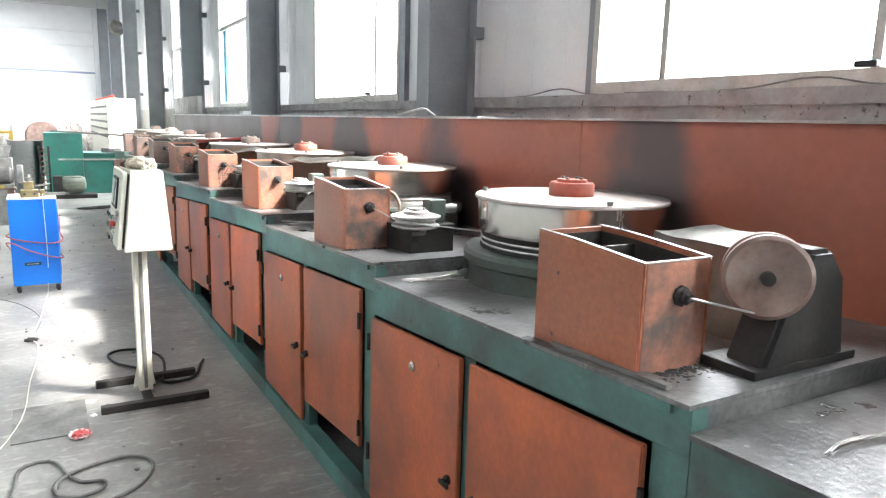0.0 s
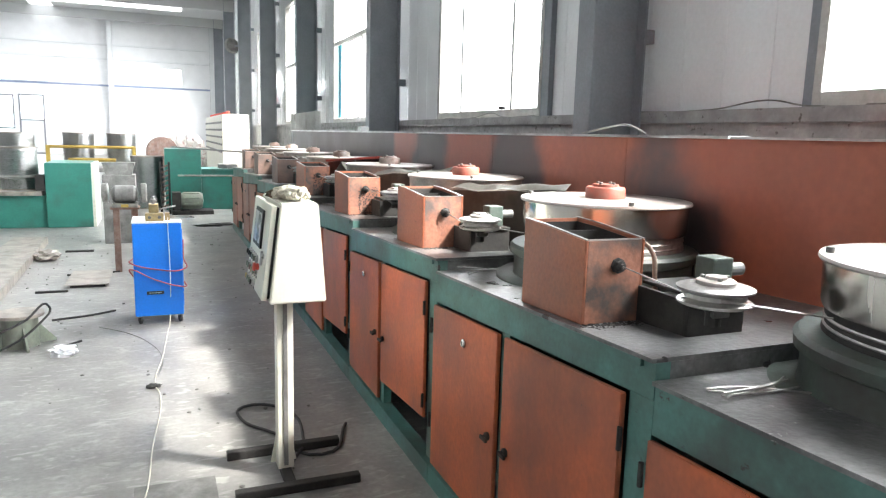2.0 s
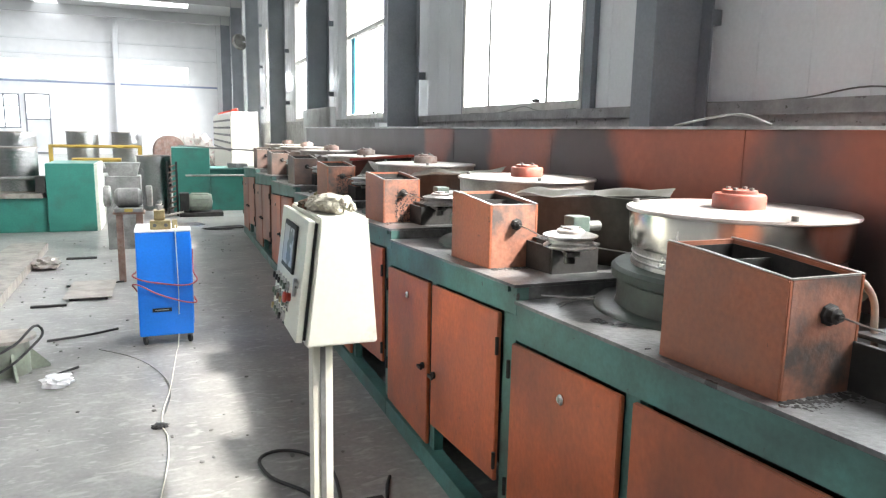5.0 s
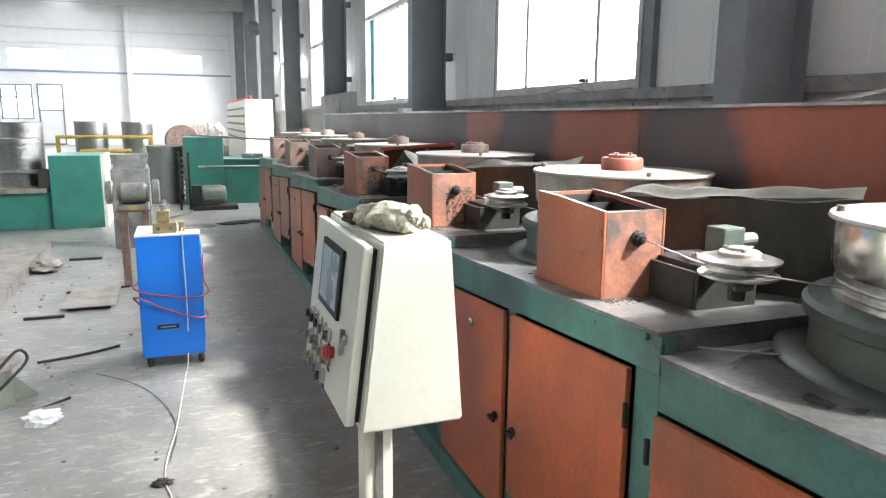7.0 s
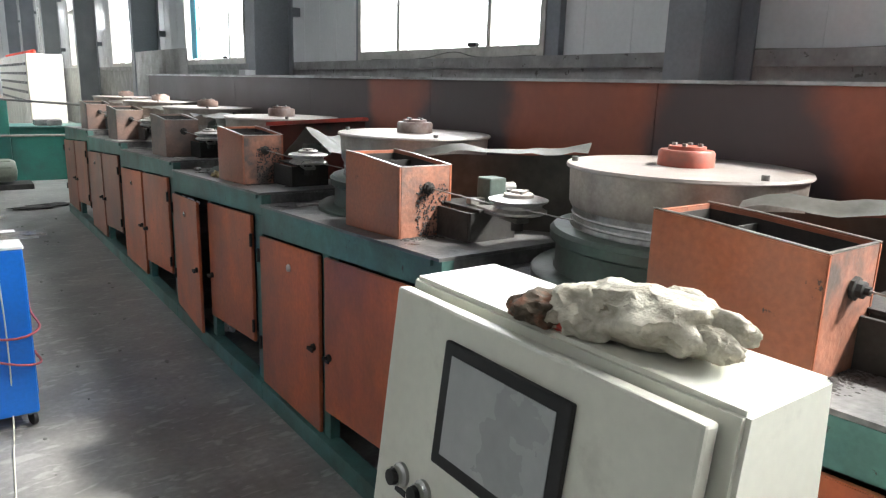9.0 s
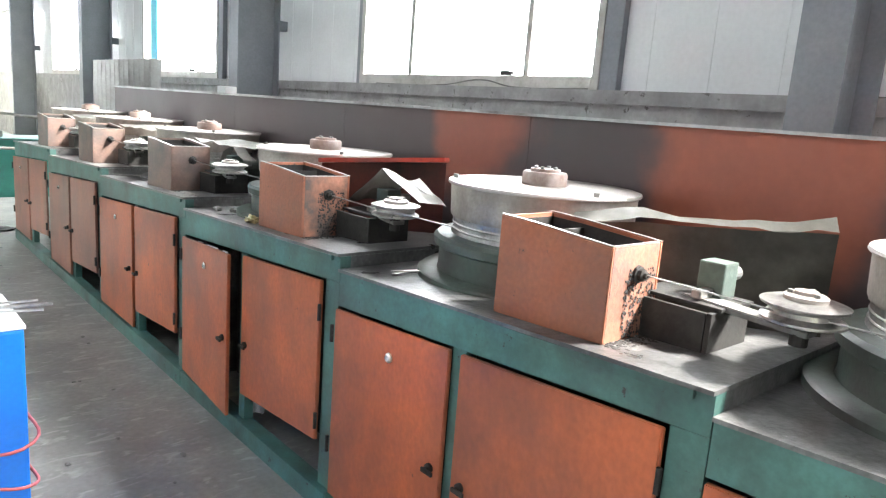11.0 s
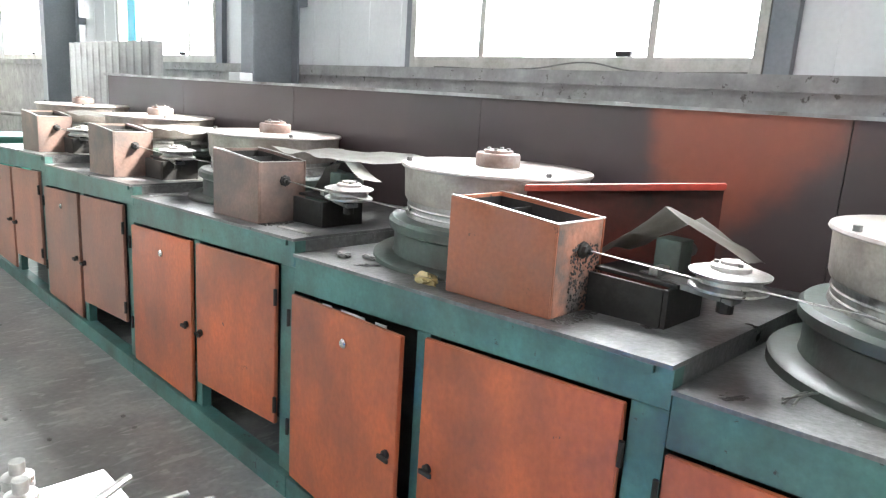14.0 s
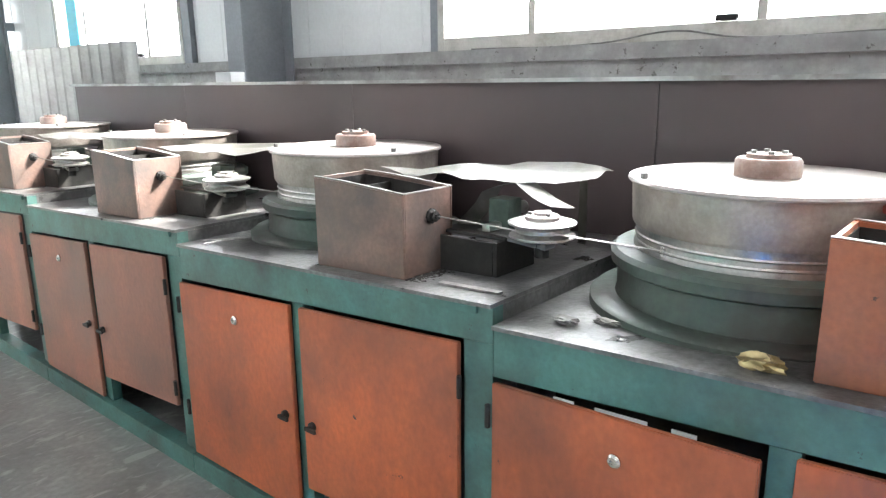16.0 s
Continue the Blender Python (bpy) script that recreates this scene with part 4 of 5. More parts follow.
door = part("door", face_box(0.012, 0.445, YA + 0.02, YB - 0.012, 0.012, 0.036, 0.005), M_CREAM, c)
part("seal", face_box(0.02, 0.437, YA + 0.028, YB - 0.02, 0.0, 0.0115, 0), M_BLACK, c)
scr = part("screen_bezel", face_box(0.225, 0.405, 4.345, 4.585, 0.0365, 0.046, 0.003), M_BLACK, door, "black touch-screen bezel")
part("screen", face_box(0.245, 0.388, 4.365, 4.565, 0.0462, 0.0475, 0), M_SCREEN, door, "dull grey display")
cols = [M_BLACK, M_GREENB, M_RUST, M_GREENB, M_BLACK, M_GREENB, M_BRASS, M_GREENB, M_BLACK]
i = 0
for row, u in enumerate((0.165, 0.105, 0.045)):
    for j in range((5, 5, 4)[row]):
        y = 4.66 - 0.058 * j - 0.015 * row
        ring_ = part("button", face_knob(u, y, [(0, 0.036), (0.019, 0.036), (0.019, 0.042), (0.015, 0.046), (0.015, 0.052), (0, 0.052)]), M_CHROME, door, "round panel button", True)
        part("button_cap", face_knob(u, y, [(0, 0.052), (0.013, 0.052), (0.012, 0.06), (0, 0.062)]), cols[(i * 4 + row) % 9], ring_, "", True)
        part("nameplate", face_box(u - 0.032, u - 0.022, y - 0.014, y + 0.014, 0.0362, 0.0375, 0), M_BLACK, door)
        i += 1
estop = part("emergency_stop", face_knob(0.135, 4.375, [(0, 0.036), (0.016, 0.036), (0.016, 0.05), (0.02, 0.052), (0.021, 0.06), (0.016, 0.064), (0, 0.065)]), M_REDB, door, "red mushroom stop button", True)
part("lock", face_knob(0.205, 4.255, [(0, 0.036), (0.012, 0.036), (0.012, 0.044), (0.006, 0.048), (0, 0.048)]), M_CHROME, door, "", True)
part("lock_lever", face_box(0.16, 0.225, 4.27, 4.284, 0.037, 0.05, 0.003), M_CHROME, door)
part("post", box(0.425, 0.505, 4.39, 4.47, 0.04, 0.95, 0.006), M_CREAM, c)
part("post_strip", box(0.455, 0.475, 4.384, 4.3895, 0.06, 0.93), M_GREY, c)
for y in (4.2, 4.64):
    part("foot", box(0.20, 0.80, y, y + 0.05, 0.0, 0.045, 0.006), M_SOOT, c)
part("foot_beam", box(0.44, 0.49, 4.251, 4.639, 0.002, 0.043, 0.004), M_SOOT, c)
part("gusset", hull_prism([(0.40, 0.045), (0.53, 0.045), (0.50, 0.2), (0.43, 0.2)], "y", 4.471, 4.478), M_CREAM, c)


gl = thing("work_gloves", "dirty cream cotton work gloves lying on the console", "gloves", (0.50, 4.36, 1.40))


def cloth_lump(name, cx, cy, cz, rx, ry, rz, material, seed, amp):
    bm = bmesh.new()
    bmesh.ops.create_icosphere(bm, subdivisions=5, radius=1)
    for v in bm.verts:
        q = Vector((v.co.x * 1.2, v.co.y * 1.8, v.co.z))
        fold = 1 - abs(noise.noise(q * 1.6 + Vector((seed, 0, 0)))) * 2
        d = 1 + amp * fold * 0.6 + amp * noise.noise(q * 1.1 + Vector((0, seed, 0))) + 0.05 * noise.noise(q * 7)
        v.co = Vector((cx + v.co.x * rx * d, cy + v.co.y * ry * d, max(1.401, cz + v.co.z * rz * d)))
    return part(name, bm, material, gl, "", True)


cloth_lump("palm", 0.495, 4.36, 1.432, 0.058, 0.085, 0.034, M_CLOTH, 4, 0.3)
cloth_lump("palm", 0.47, 4.42, 1.424, 0.05, 0.055, 0.03, M_CLOTH, 9, 0.3)
cloth_lump("cuff", 0.445, 4.475, 1.414, 0.04, 0.04, 0.02, M_GLOVED, 6, 0.4)
cloth_lump("cuff_trim", 0.437, 4.435, 1.408, 0.012, 0.03, 0.010, M_REDB, 7, 0.3)
cloth_lump("finger", 0.520, 4.272, 1.440, 0.019, 0.042, 0.017, M_CLOTH, 11, 0.25)
cloth_lump("finger", 0.548, 4.285, 1.428, 0.018, 0.040, 0.018, M_CLOTH, 12, 0.25)
cloth_lump("finger", 0.495, 4.268, 1.424, 0.018, 0.038, 0.018, M_CLOTH, 13, 0.25)
cloth_lump("thumb", 0.545, 4.335, 1.445, 0.017, 0.038, 0.016, M_CLOTH, 14, 0.25)
tagged(tube("console_cable", [(0.50, 4.45, 0.03), (0.62, 4.75, 0.012), (0.55, 5.3, 0.01), (0.36, 5.35, 0.01), (0.33, 5.15, 0.01), (0.48, 4.9, 0.01), (0.68, 4.55, 0.01), (0.9, 4.9, 0.012)], 0.009, M_BLACK), "black cable looping on the floor by the console", "cable")

# ---- welder on castors ----
w = thing("butt_welder", "blue-painted butt welder cabinet on castors", "welder", (-0.15, 7.75, 0))
X0, X1, Y0, Y1 = -0.31, 0.09, 7.55, 7.98

part("body", box(X0, X1, Y0, Y1, 0.075, 0.90, 0.012), M_BLUE, w)
part("top", box(X0 - 0.004, X1 + 0.004, Y0 - 0.004, Y1 + 0.004, 0.901, 0.915, 0.004), M_WHITE, w, "white-painted top plate")
part("nameplate", box(-0.21, -0.07, Y0 - 0.004, Y0 - 0.0005, 0.27, 0.30), M_BLACK, w)
part("nameplate_text", box(-0.19, -0.09, Y0 - 0.006, Y0 - 0.0045, 0.282, 0.288), M_CHROME, w)
part("side_panel", box(X1 + 0.0005, X1 + 0.006, Y0 + 0.05, Y1 - 0.05, 0.15, 0.84, 0.002), M_BLUE, w)
for x in (X0 + 0.04, X1 - 0.03):
    for y in (Y0 + 0.04, Y1 - 0.04):
        cst = part("castor", lathe([(0, -0.012), (0.03, -0.012), (0.035, -0.008), (0.035, 0.008), (0.03, 0.012), (0, 0.012)], x, y, 0.035, 20, pose(0, 0, 0, 0, 90, 20)), M_BLACK, w, smooth=True)
        part("fork", box(x - 0.02, x + 0.02, y - 0.018, y + 0.018, 0.06, 0.076, 0.003), M_GREY, cst)
clamp = part("clamp_base", box(-0.20, -0.05, 7.58, 7.70, 0.916, 0.985, 0.008), M_BRASS, w, "brass clamping block")
part("clamp_block", box(-0.17, -0.09, 7.62, 7.74, 0.986, 1.06, 0.006), M_BRASS, w)
part("clamp_block", box(-0.04, 0.0, 7.64, 7.74, 0.916, 0.98, 0.006), M_BRASS, w)
for x, y, z in ((-0.13, 7.66, 1.06), (-0.12, 7.72, 1.06)):
    part("clamp_screw", lathe([(0, 0), (0.016, 0), (0.016, 0.02), (0.024, 0.022), (0.024, 0.04), (0.012, 0.045), (0.012, 0.065), (0, 0.065)], x, y, z, 14), M_STEELW, w, smooth=True)
for x in (-0.165, -0.085):
    part("bolt", lathe([(0, 0), (0.014, 0), (0.014, 0.012), (0, 0.012)], x, 7.58, 0.95, 8, pose(0, 0, 0, 90, 0, 0)), M_GREY, clamp)
part("lever", rod((-0.10, 7.66, 1.01), (0.05, 7.72, 1.035), 0.008), M_STEELW, w)
for i in range(4):
    tagged(part("welding_wire", rod((-0.03, 7.72 + 0.02 * i, 0.925 + 0.012 * (i % 2)), (0.17 + 0.02 * (i % 3), 7.66 + 0.03 * i, 0.93 + 0.012 * (i % 2)), 0.005), M_STEELW), "straight steel wire offcut on the welder", "wire offcut", "offcuts on the welder")
tagged(tube("cord_wrap", [(X0 - 0.012, 7.75, 0.56), (X0 - 0.008, 7.542, 0.55), (-0.15, 7.541, 0.50), (X1 + 0.012, 7.541, 0.49), (X1 + 0.014, 7.75, 0.56), (X1 + 0.02, 7.9, 0.7)], 0.006, M_REDC), "red cord wrapped round the welder", "cord")
tagged(tube("cord_wrap", [(X0 - 0.012, 7.75, 0.40), (X0 - 0.008, 7.541, 0.50), (-0.15, 7.535, 0.41), (X1 + 0.01, 7.541, 0.33), (X1 + 0.016, 7.7, 0.34)], 0.006, M_REDC), "red cord wrapped round the welder", "cord")
tagged(tube("white_cable", [(-0.01, 7.70, 0.925), (-0.02, 7.56, 0.93), (-0.02, 7.535, 0.85), (-0.015, 7.53, 0.4), (-0.03, 7.52, 0.03), (-0.05, 7.3, 0.008), (-0.10, 6.53, 0.008), (-0.15, 5.92, 0.008), (-0.12, 5.75, 0.008), (-0.16, 4.96, 0.008), (-0.22, 4.2, 0.008), (-0.5, 3.4, 0.008)], 0.0036, M_CREAM), "thin pale cable hanging from the welder across the floor", "cable")
tagged(tube("grey_cable", [(-0.6, 7.55, 0.008), (-0.36, 7.28, 0.008), (-0.18, 6.9, 0.008), (-0.1, 6.5, 0.008), (-0.13, 6.1, 0.008)], 0.003, M_GREY), "thin grey cable on the floor", "cable")
lump("cable_knot", -0.16, 5.9, 0, 0.045, 0.03, 0.016, M_BLACK, "black plug joint on the floor cable", "plug", 2, 0.5)

# ---- things on the floor ----
tagged(part("floor_mat", box(-0.24, 0.13, 4.0, 4.5, 0.0, 0.006, 0.002), M_GREY), "dark grey rubber mat on the floor", "mat")
lump("paper_wrapper", 0.08, 3.96, 0.0, 0.05, 0.05, 0.02, M_WRAP, "crumpled red and white wrapper on the floor", "wrapper", 8, 0.5)
lump("paper_scrap", 0.16, 4.22, 0.0, 0.02, 0.015, 0.006, M_WHITE, "small white scrap on the floor", "scrap", 9, 0.4)
lump("paper_ball", -0.79, 6.81, 0.0, 0.09, 0.06, 0.045, M_WHITE, "crumpled white plastic scrap on the floor", "scrap", 4, 0.55)
tagged(tube("floor_hose", [(-0.22, 3.4, 0.01), (-0.12, 3.72, 0.01), (0.06, 3.42, 0.01), (0.16, 3.36, 0.012), (0.05, 3.28, 0.01), (-0.05, 3.4, 0.014), (0.14, 3.58, 0.01), (0.34, 3.56, 0.01), (0.36, 3.38, 0.01), (0.2, 3.2, 0.01), (-0.3, 3.1, 0.01)], 0.009, M_GREY), "dark grey hose coiled loosely on the floor", "hose")
p = thing("pedestal", "grey-green steel pedestal with round top and fins", "pedestal", (-1.13, 7.2, 0))
part("column", lathe([(0, 0), (0.13, 0), (0.13, 0.24), (0, 0.24)], -1.13, 7.2, 0, 28), M_PED, p, smooth=True)
part("top_disc", lathe([(0, 0.24), (0.175, 0.24), (0.175, 0.265), (0, 0.265)], -1.13, 7.2, 0, 32), M_DULL, p, smooth=True)
for i in range(4):
    fm = Matrix.Translation((-1.13, 7.2, 0)) @ pose(0, 0, 0, 0, 0, 20 + 90 * i)
    bm = hull_prism([(0.125, 0), (0.25, 0), (0.25, 0.02), (0.125, 0.17)], "y", -0.008, 0.008)
    bm.transform(fm)
    part("fin", bm, M_PED, p)
tagged(tube("black_hose", [(-1.7, 6.85, 0.012), (-1.3, 6.95, 0.012), (-0.97, 7.1, 0.2), (-0.92, 7.2, 0.3), (-1.05, 7.0, 0.25), (-1.35, 6.8, 0.02), (-0.7, 7.15, 0.012)], 0.009, M_BLACK), "black hose looped over the pedestal", "hose")
tagged(tube("floor_rod", [(-1.0, 7.9, 0.01), (-0.7, 8.0, 0.01), (-0.5, 8.12, 0.01)], 0.01, M_SOOT), "thin black rod on the floor", "rod")
tagged(tube("floor_rod", [(-1.1, 10.0, 0.01), (-0.75, 10.05, 0.01), (-0.55, 10.1, 0.01)], 0.01, M_SOOT), "thin black rod on the floor", "rod")
cd = thing("wire_coil", "grey wire coil lying flat on the floor", "coil", (-1.95, 8.2, 0))
for i in range(5):
    part("turn", lathe([(0.36 - 0.055 * i + 0.025 * math.cos(t), 0.05 + 0.02 * i + 0.03 * math.sin(t)) for t in np.linspace(0, 2 * math.pi, 9)], -1.95, 8.2, 0, 40), M_WIRE, cd, smooth=True)
lump("plastic_sack", -1.66, 7.25, 0.0, 0.26, 0.2, 0.10, M_SACK, "crumpled white and pink plastic sack on the floor", "sack", 12, 0.55, 4)
lump("plastic_sack", -1.7, 6.35, 0.0, 0.10, 0.10, 0.06, M_WHITE, "crumpled white plastic sack on the floor", "sack", 13, 0.5)
ss = thing("steel_sheet", "small flat steel sheet lying on the floor", "sheet", (-0.83, 9.7, 0))
part("plate", box(-1.05, -0.62, 9.27, 10.1, 0.03, 0.037), M_DULL, ss)
part("batten", box(-1.0, -0.66, 9.3, 9.36, 0, 0.0295), M_SOOT, ss)
ch = thing("steel_channel", "long grey steel channel ramp on the floor", "steel channel", (-1.85, 10.5, 0))
part("web", hull_prism([(-2.1, 8.7), (-1.55, 8.6), (-1.62, 12.6), (-2.05, 12.6)], "z", 0.09, 0.105), M_DULL, ch)
part("edge", hull_prism([(-1.568, 8.6), (-1.55, 8.6), (-1.62, 12.6), (-1.638, 12.6)], "z", 0.0, 0.089), M_DULL, ch)
part("edge", hull_prism([(-2.1, 8.7), (-2.08, 8.7), (-2.03, 12.6), (-2.05, 12.6)], "z", 0.0, 0.089), M_DULL, ch)
lump("rubble", -1.45, 11.2, 0, 0.16, 0.22, 0.07, M_DULL, "small grey lump of scrap by the channel", "scrap", 15, 0.4)
tagged(part("flat_bar", box(-1.3, -0.95, 11.7, 11.78, 0, 0.02), M_SOOT), "dark flat steel bar on the floor", "bar")
tagged(part("flat_bar", box(-1.3, -1.0, 9.1, 9.14, 0, 0.02), M_SOOT), "dark flat steel bar on the floor", "bar")
rnd2 = random.Random(3)
bm = bmesh.new()
for i in range(260):
    s = rnd2.uniform(0.004, 0.016)
    bmesh.ops.create_icosphere(bm, subdivisions=1, radius=s, matrix=Matrix.Translation((rnd2.uniform(-3.2, 0.9), rnd2.uniform(2.5, 13.5), s * 0.3)) @ Matrix.Diagonal((1, rnd2.uniform(0.5, 2), 0.5, 1)))
tagged(part("floor_debris", bm, M_GREY), "scattered grit and small scraps on the floor", "debris", "", "stuff")
for x, y in ((0.75, 14.15), (0.95, 14.3)):
    lump("swarf", x, y, 0, 0.25, 0.12, 0.02, M_SOOT, "dark tangle of wire swarf at the machine foot", "swarf", x, 0.7)

# ---- bench grinder ----
g = thing("bench_grinder", "grey double-wheel bench grinder on a welded stand", "bench grinder", (-0.47, 10.15, 0))
for x in (-0.56, -0.36):
    part("leg", box(x - 0.035, x + 0.035, 10.1, 10.17, 0, 0.76, 0.004), M_RUST, g)
part("shelf", box(-0.62, -0.30, 10.02, 10.26, 0.761, 0.785, 0.004), M_RUST, g)
part("foot", box(-0.6, -0.32, 10.0, 10.3, 0.786, 0.83, 0.008), M_GREY, g)
part("rating_plate", box(-0.50, -0.42, 9.994, 9.999, 0.79, 0.825), M_YELLOW, g)
part("motor", lathe([(0, -0.14), (0.07, -0.14), (0.105, -0.1), (0.105, 0.1), (0.07, 0.14), (0, 0.14)], -0.46, 10.14, 0.935, 28, pose(0, 0, 0, 0, 90, 0)), M_GREY, g, smooth=True)
for x in (-0.67, -0.25):
    part("wheel_guard", lathe([(0, -0.035), (0.10, -0.035), (0.115, -0.025), (0.115, 0.025), (0.10, 0.035), (0, 0.035)], x, 10.14, 0.95, 28, pose(0, 0, 0, 0, 90, 0)), M_STEELW, g, smooth=True)
gb = thing("grey_cabinet", "small grey steel machine cabinet", "cabinet", (-0.6, 12.6, 0))
part("body", box(-0.85, -0.40, 12.4, 12.8, 0.0, 1.02, 0.01), M_GREY, gb)
part("hopper", hull_prism([(-0.8, 1.02), (-0.45, 1.02), (-0.4, 1.2), (-0.85, 1.2)], "y", 12.45, 12.75), M_GREY, gb)

# ---- spooler machines ----
m1 = thing("spooling_machine", "green sheet-metal spooling machine with stepped body", "spooling machine", (-2.5, 14.8, 0))
part("body", box(-5.0, -1.85, 14.45, 15.5, 0, 0.55, 0.01), M_GREEN2, m1)
part("end_block", box(-1.85, -1.15, 14.4, 15.5, 0, 1.10, 0.012), M_GREEN2, m1)
part("edge_plate", box(-1.149, -1.10, 14.42, 15.48, 0, 1.10, 0.004), M_CREAM, m1)
part("tray", box(-5.0, -1.9, 14.36, 15.2, 0.551, 0.62, 0.005), M_DULL, m1)
part("bearing", box(-2.0, -1.86, 14.4, 14.6, 0.63, 0.9, 0.01), M_SOOT, m1)
part("shaft", rod((-5.0, 14.5, 0.86), (-1.9, 14.5, 0.86), 0.03), M_GREY, m1)
m2 = thing("spooling_machine", "green sheet-metal machine housing with scuffed side", "spooling machine", (-3, 10.7, 0))
part("body", box(-4.8, -2.2, 9.55, 12.0, 0, 1.27, 0.012), M_GREEN2, m2)
part("rim", box(-4.8, -2.19, 9.54, 12.01, 1.271, 1.31, 0.006), M_GREEN, m2)
part("scuff_panel", box(-2.199, -2.193, 9.7, 11.9, 0.15, 1.15, 0.002), M_GREEN, m2)
for i in range(14):
    part("slot", box(-2.1925, -2.188, 9.85 + 0.14 * i, 9.93 + 0.14 * i, 0.2, 0.212), M_SOOT, m2)


def spool(x, y, z0, r, h, name="wire_spool"):
    s = thing(name, "tall spool packed with bright drawn steel wire", "wire spool", (x, y, z0), "wire spools")
    part("winding", lathe([(0, 0.02)] + [(r * (0.96 + 0.012 * math.sin(i * 2.3)), 0.02 + (h - 0.04) * i / 24) for i in range(25)] + [(0, h - 0.02)], x, y, z0, 36), M_WIRE, s, smooth=True)
    part("rim", lathe([(0, 0), (r, 0), (r, 0.02), (0, 0.02)], x, y, z0, 36), M_DULL, s)
    part("rim", lathe([(r * 0.6, h - 0.02), (r, h - 0.02), (r, h), (r * 0.6, h)], x, y, z0, 36), M_DULL, s)


for x, y, z0, r, h in ((-1.83, 20.0, 0.75, 0.35, 0.82), (-0.89, 20.0, 0.75, 0.34, 0.82), (-3.0, 19.0, 0.0, 0.40, 1.55), (-4.0, 20.5, 0.0, 0.42, 1.55), (-5.0, 20.5, 0.0, 0.42, 1.55), (-2.3, 14.95, 0.62, 0.3, 0.72), (-3.2, 14.95, 0.62, 0.3, 0.75), (-0.3, 17.6, 0.0, 0.34, 1.12)):
    spool(x, y, z0, r, h)
rk = thing("yellow_frame", "yellow steel spool frame", "frame", (-1.4, 19.6, 0))
part("bed", box(-2.4, -0.4, 19.5, 20.5, 0.65, 0.749, 0.01), M_GREY, rk)
for x in (-2.35, -0.45):
    for y in (19.52, 20.4):
        part("leg", box(x - 0.04, x + 0.04, y, y + 0.08, 0, 0.649), M_YELLOW, rk)
part("rail", rod((-2.4, 19.3, 1.25), (-0.6, 19.3, 1.25), 0.035), M_YELLOW, rk)
part("rail", rod((-2.0, 19.3, 0.95), (-1.0, 19.3, 0.95), 0.045), M_YELLOW, rk)
for x in (-2.4, -0.6):
    part("upright", box(x - 0.04, x + 0.04, 19.27, 19.33, 0, 1.28), M_YELLOW, rk)
rw = thing("rusty_wheel_reel", "rusty round reel standing on edge", "reel", (0.0, 24, 0))
part("disc", lathe([(0, -0.1), (0.45, -0.1), (0.45, -0.06), (0.2, -0.05), (0.2, 0.05), (0.45, 0.06), (0.45, 0.1), (0, 0.1)], 0.05, 24.0, 1.02, 32, pose(0, 0, 0, 90, 0, 15)), M_RUST, rw, smooth=True)
part("stand", box(-0.35, 0.45, 23.8, 24.2, 0, 0.6), M_GREY, rw)

# ---- pay-off end: green bench, rack, motor ----
pb = thing("payoff_bench", "green steel pay-off bench with a taller end cabinet", "pay-off bench", (1.2, 17.4, 0))
part("cabinet", box(0.05, 0.78, 17.0, 17.9, 0, 1.30, 0.012), M_GREEN2, pb)
part("body", box(0.781, 3.3, 17.0, 17.8, 0, 0.86, 0.012), M_GREEN2, pb)
part("worktop", box(0.785, 3.3, 16.96, 17.8, 0.861, 0.885, 0.004), M_GREEN, pb)
part("rail", rod((0.3, 16.93, 0.74), (3.2, 16.93, 0.74), 0.02), M_DULL, pb)
part("roller", rod((1.35, 16.98, 0.93), (1.35, 17.5, 0.93), 0.045, 16), M_GREY, pb)
part("roller_block", box(1.15, 1.55, 17.1, 17.4, 0.886, 0.98, 0.01), M_GREY, pb)
wr = thing("entry_rod", "long straight steel rod leading into the machine", "rod", (1.3, 16, 1.35))
part("rod", rod((0.2, 17.5, 1.33), (1.45, 12.9, 1.36), 0.016), M_GREY, wr)
mt = thing("electric_motor", "grey-green electric motor on a base frame", "motor", (0.5, 16.2, 0))
part("skid", box(0.15, 0.95, 16.0, 16.5, 0, 0.08, 0.008), M_SOOT, mt)
part("frame", lathe([(0, -0.22), (0.14, -0.22), (0.17, -0.18), (0.17, 0.14), (0.14, 0.2), (0, 0.22)], 0.55, 16.25, 0.27, 28, pose(0, 0, 0, 0, 90, 0)), M_PED, mt, smooth=True)
for i in range(9):
    an = i * 2 * math.pi / 9
    part("cooling_fin", box(0.38, 0.68, 16.25 + 0.17 * math.cos(an) - 0.006, 16.25 + 0.17 * math.cos(an) + 0.006, 0.27 + 0.17 * math.sin(an) - 0.012, 0.27 + 0.17 * math.sin(an) + 0.012), M_PED, mt)
part("gearbox", box(0.16, 0.33, 16.1, 16.4, 0.081, 0.45, 0.015), M_SOOT, mt)
lr = thing("slotted_rack", "dark upright slotted steel rack", "rack", (0.05, 16.3, 0))
for x in (-0.06, 0.10):
    part("upright", box(x, x + 0.04, 16.2, 16.4, 0, 1.05, 0.004), M_SOOT, lr)
for i in range(9):
    part("rung", hull_prism([(-0.02, 0.12 + 0.1 * i), (0.10, 0.17 + 0.1 * i), (0.10, 0.20 + 0.1 * i), (-0.02, 0.15 + 0.1 * i)], "y", 16.25, 16.35), M_RUST, lr)

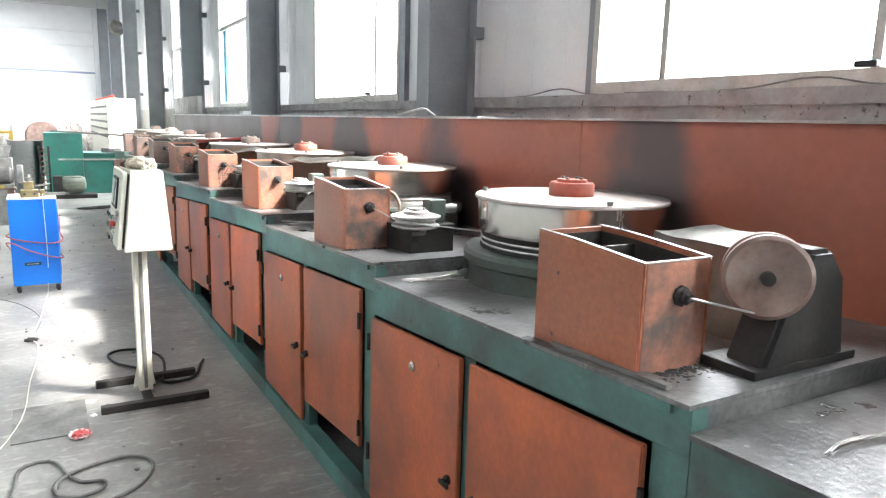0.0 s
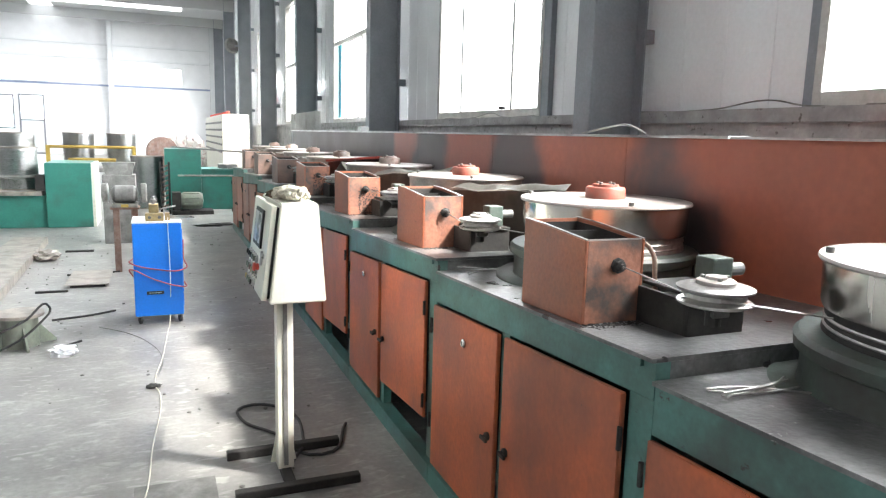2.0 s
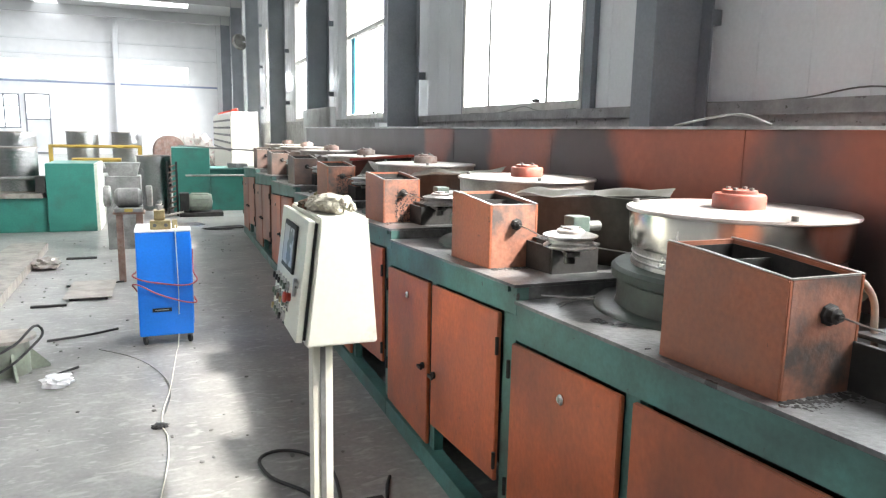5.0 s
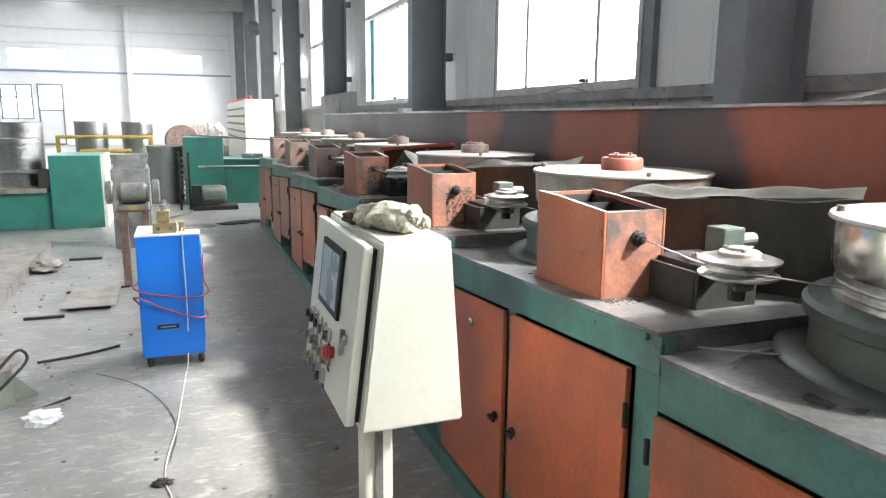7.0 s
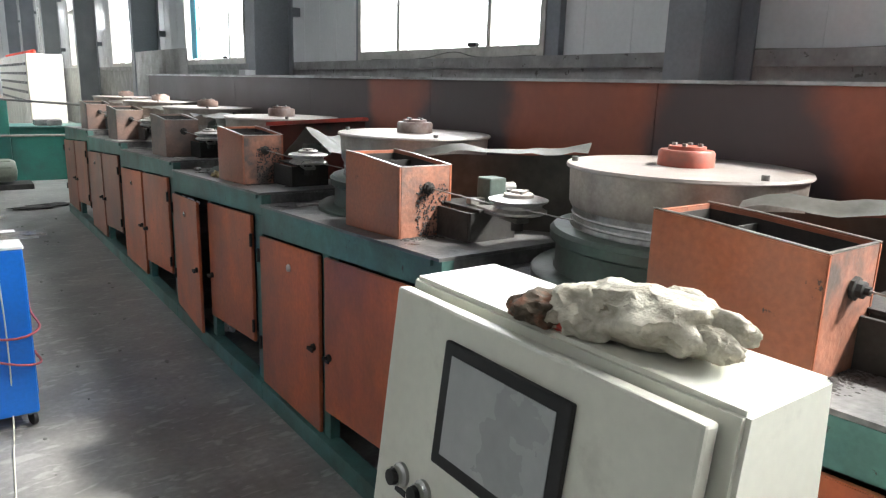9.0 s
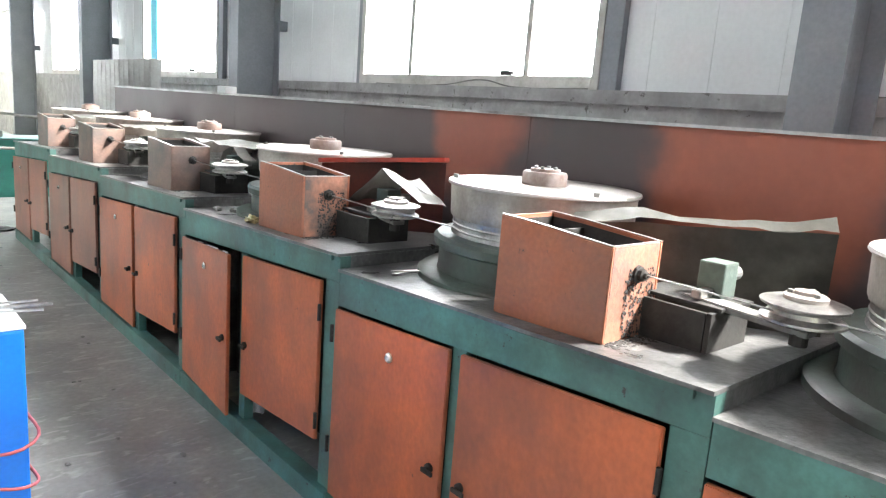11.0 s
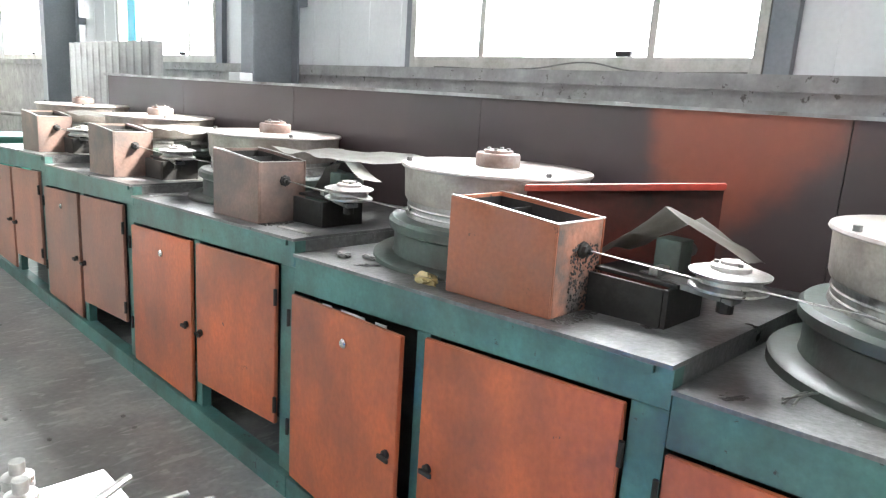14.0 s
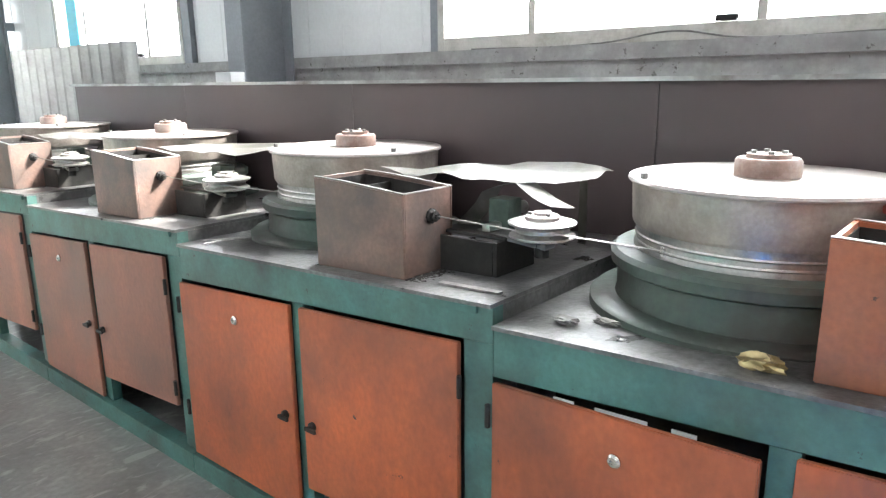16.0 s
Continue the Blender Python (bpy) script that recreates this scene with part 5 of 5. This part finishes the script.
# ---- electrical cabinets, ladder, heap ----
for i in range(10):
    y0 = 26.0 + 0.85 * i
    ec = thing("electrical_cabinet", "cream electrical cabinet with louvred door and red lamps", "electrical cabinet", (2.4, y0, 0), "electrical cabinets")
    part("body", box(2.0, 2.86, y0, y0 + 0.84, 0, 2.26, 0.01), M_CREAM, ec)
    part("door", box(1.975, 1.999, y0 + 0.03, y0 + 0.81, 0.08, 2.19, 0.004), M_CREAM, ec)
    for j in range(5):
        part("meter", box(1.95, 1.974, y0 + 0.15, y0 + 0.65, 0.95 + 0.25 * j, 1.02 + 0.25 * j), M_GREY, ec)
    for yy in (0.2, 0.5):
        part("lamp", lathe([(0, 0), (0.05, 0), (0.05, 0.10), (0, 0.12)], 2.2, y0 + yy, 2.261, 12), M_REDB, ec)
ld = thing("ladder", "white steel wall ladder beside the windows", "ladder", (3.3, 36, 2.4))
for y in (35.8, 36.35):
    part("stile", rod((3.55, y, 0.0), (3.55, y, 8.0), 0.03), M_WHITE, ld)
for i in range(24):
    part("rung", rod((3.55, 35.8, 0.4 + 0.32 * i), (3.55, 36.35, 0.4 + 0.32 * i), 0.02), M_WHITE, ld)
for i in range(9):
    lump("sack", 0.6 + 0.35 * (i % 5), 36.0 + 0.4 * (i // 5), 0.0 if i < 5 else 0.45, 0.35, 0.35, 0.5 if i < 5 else 0.55, M_SACK, "pale stacked sack against the end of the hall", "sack", 50 + i, 0.3, 3, 9, "heap of sacks")
pt = thing("sack_pallet", "low pallet under the sacks", "pallet", (1.3, 36.2, 0))
part("deck", box(0.2, 2.4, 35.6, 36.9, 0.0, 0.03), M_RUST, pt)
wb = thing("wall_box", "small grey electrical box on the column", "electrical box", (3.4, 13.42, 1.6))
part("case", box(3.31, 3.459, 13.3, 13.54, 1.45, 1.85, 0.008), M_PANEL, wb)
fan = thing("wall_fan", "grey round wall fan high on the column", "wall fan", (3.3, 34.9, 5.5))
part("cage", lathe([(0, -0.1), (0.3, -0.1), (0.36, 0), (0.3, 0.1), (0, 0.1)], 3.2, 34.7, 5.5, 28, pose(0, 0, 0, 80, 0, 20)), M_GREY, fan, smooth=True)
part("arm", rod((3.2, 34.75, 5.5), (3.46, 34.6, 5.5), 0.04), M_COL, fan)
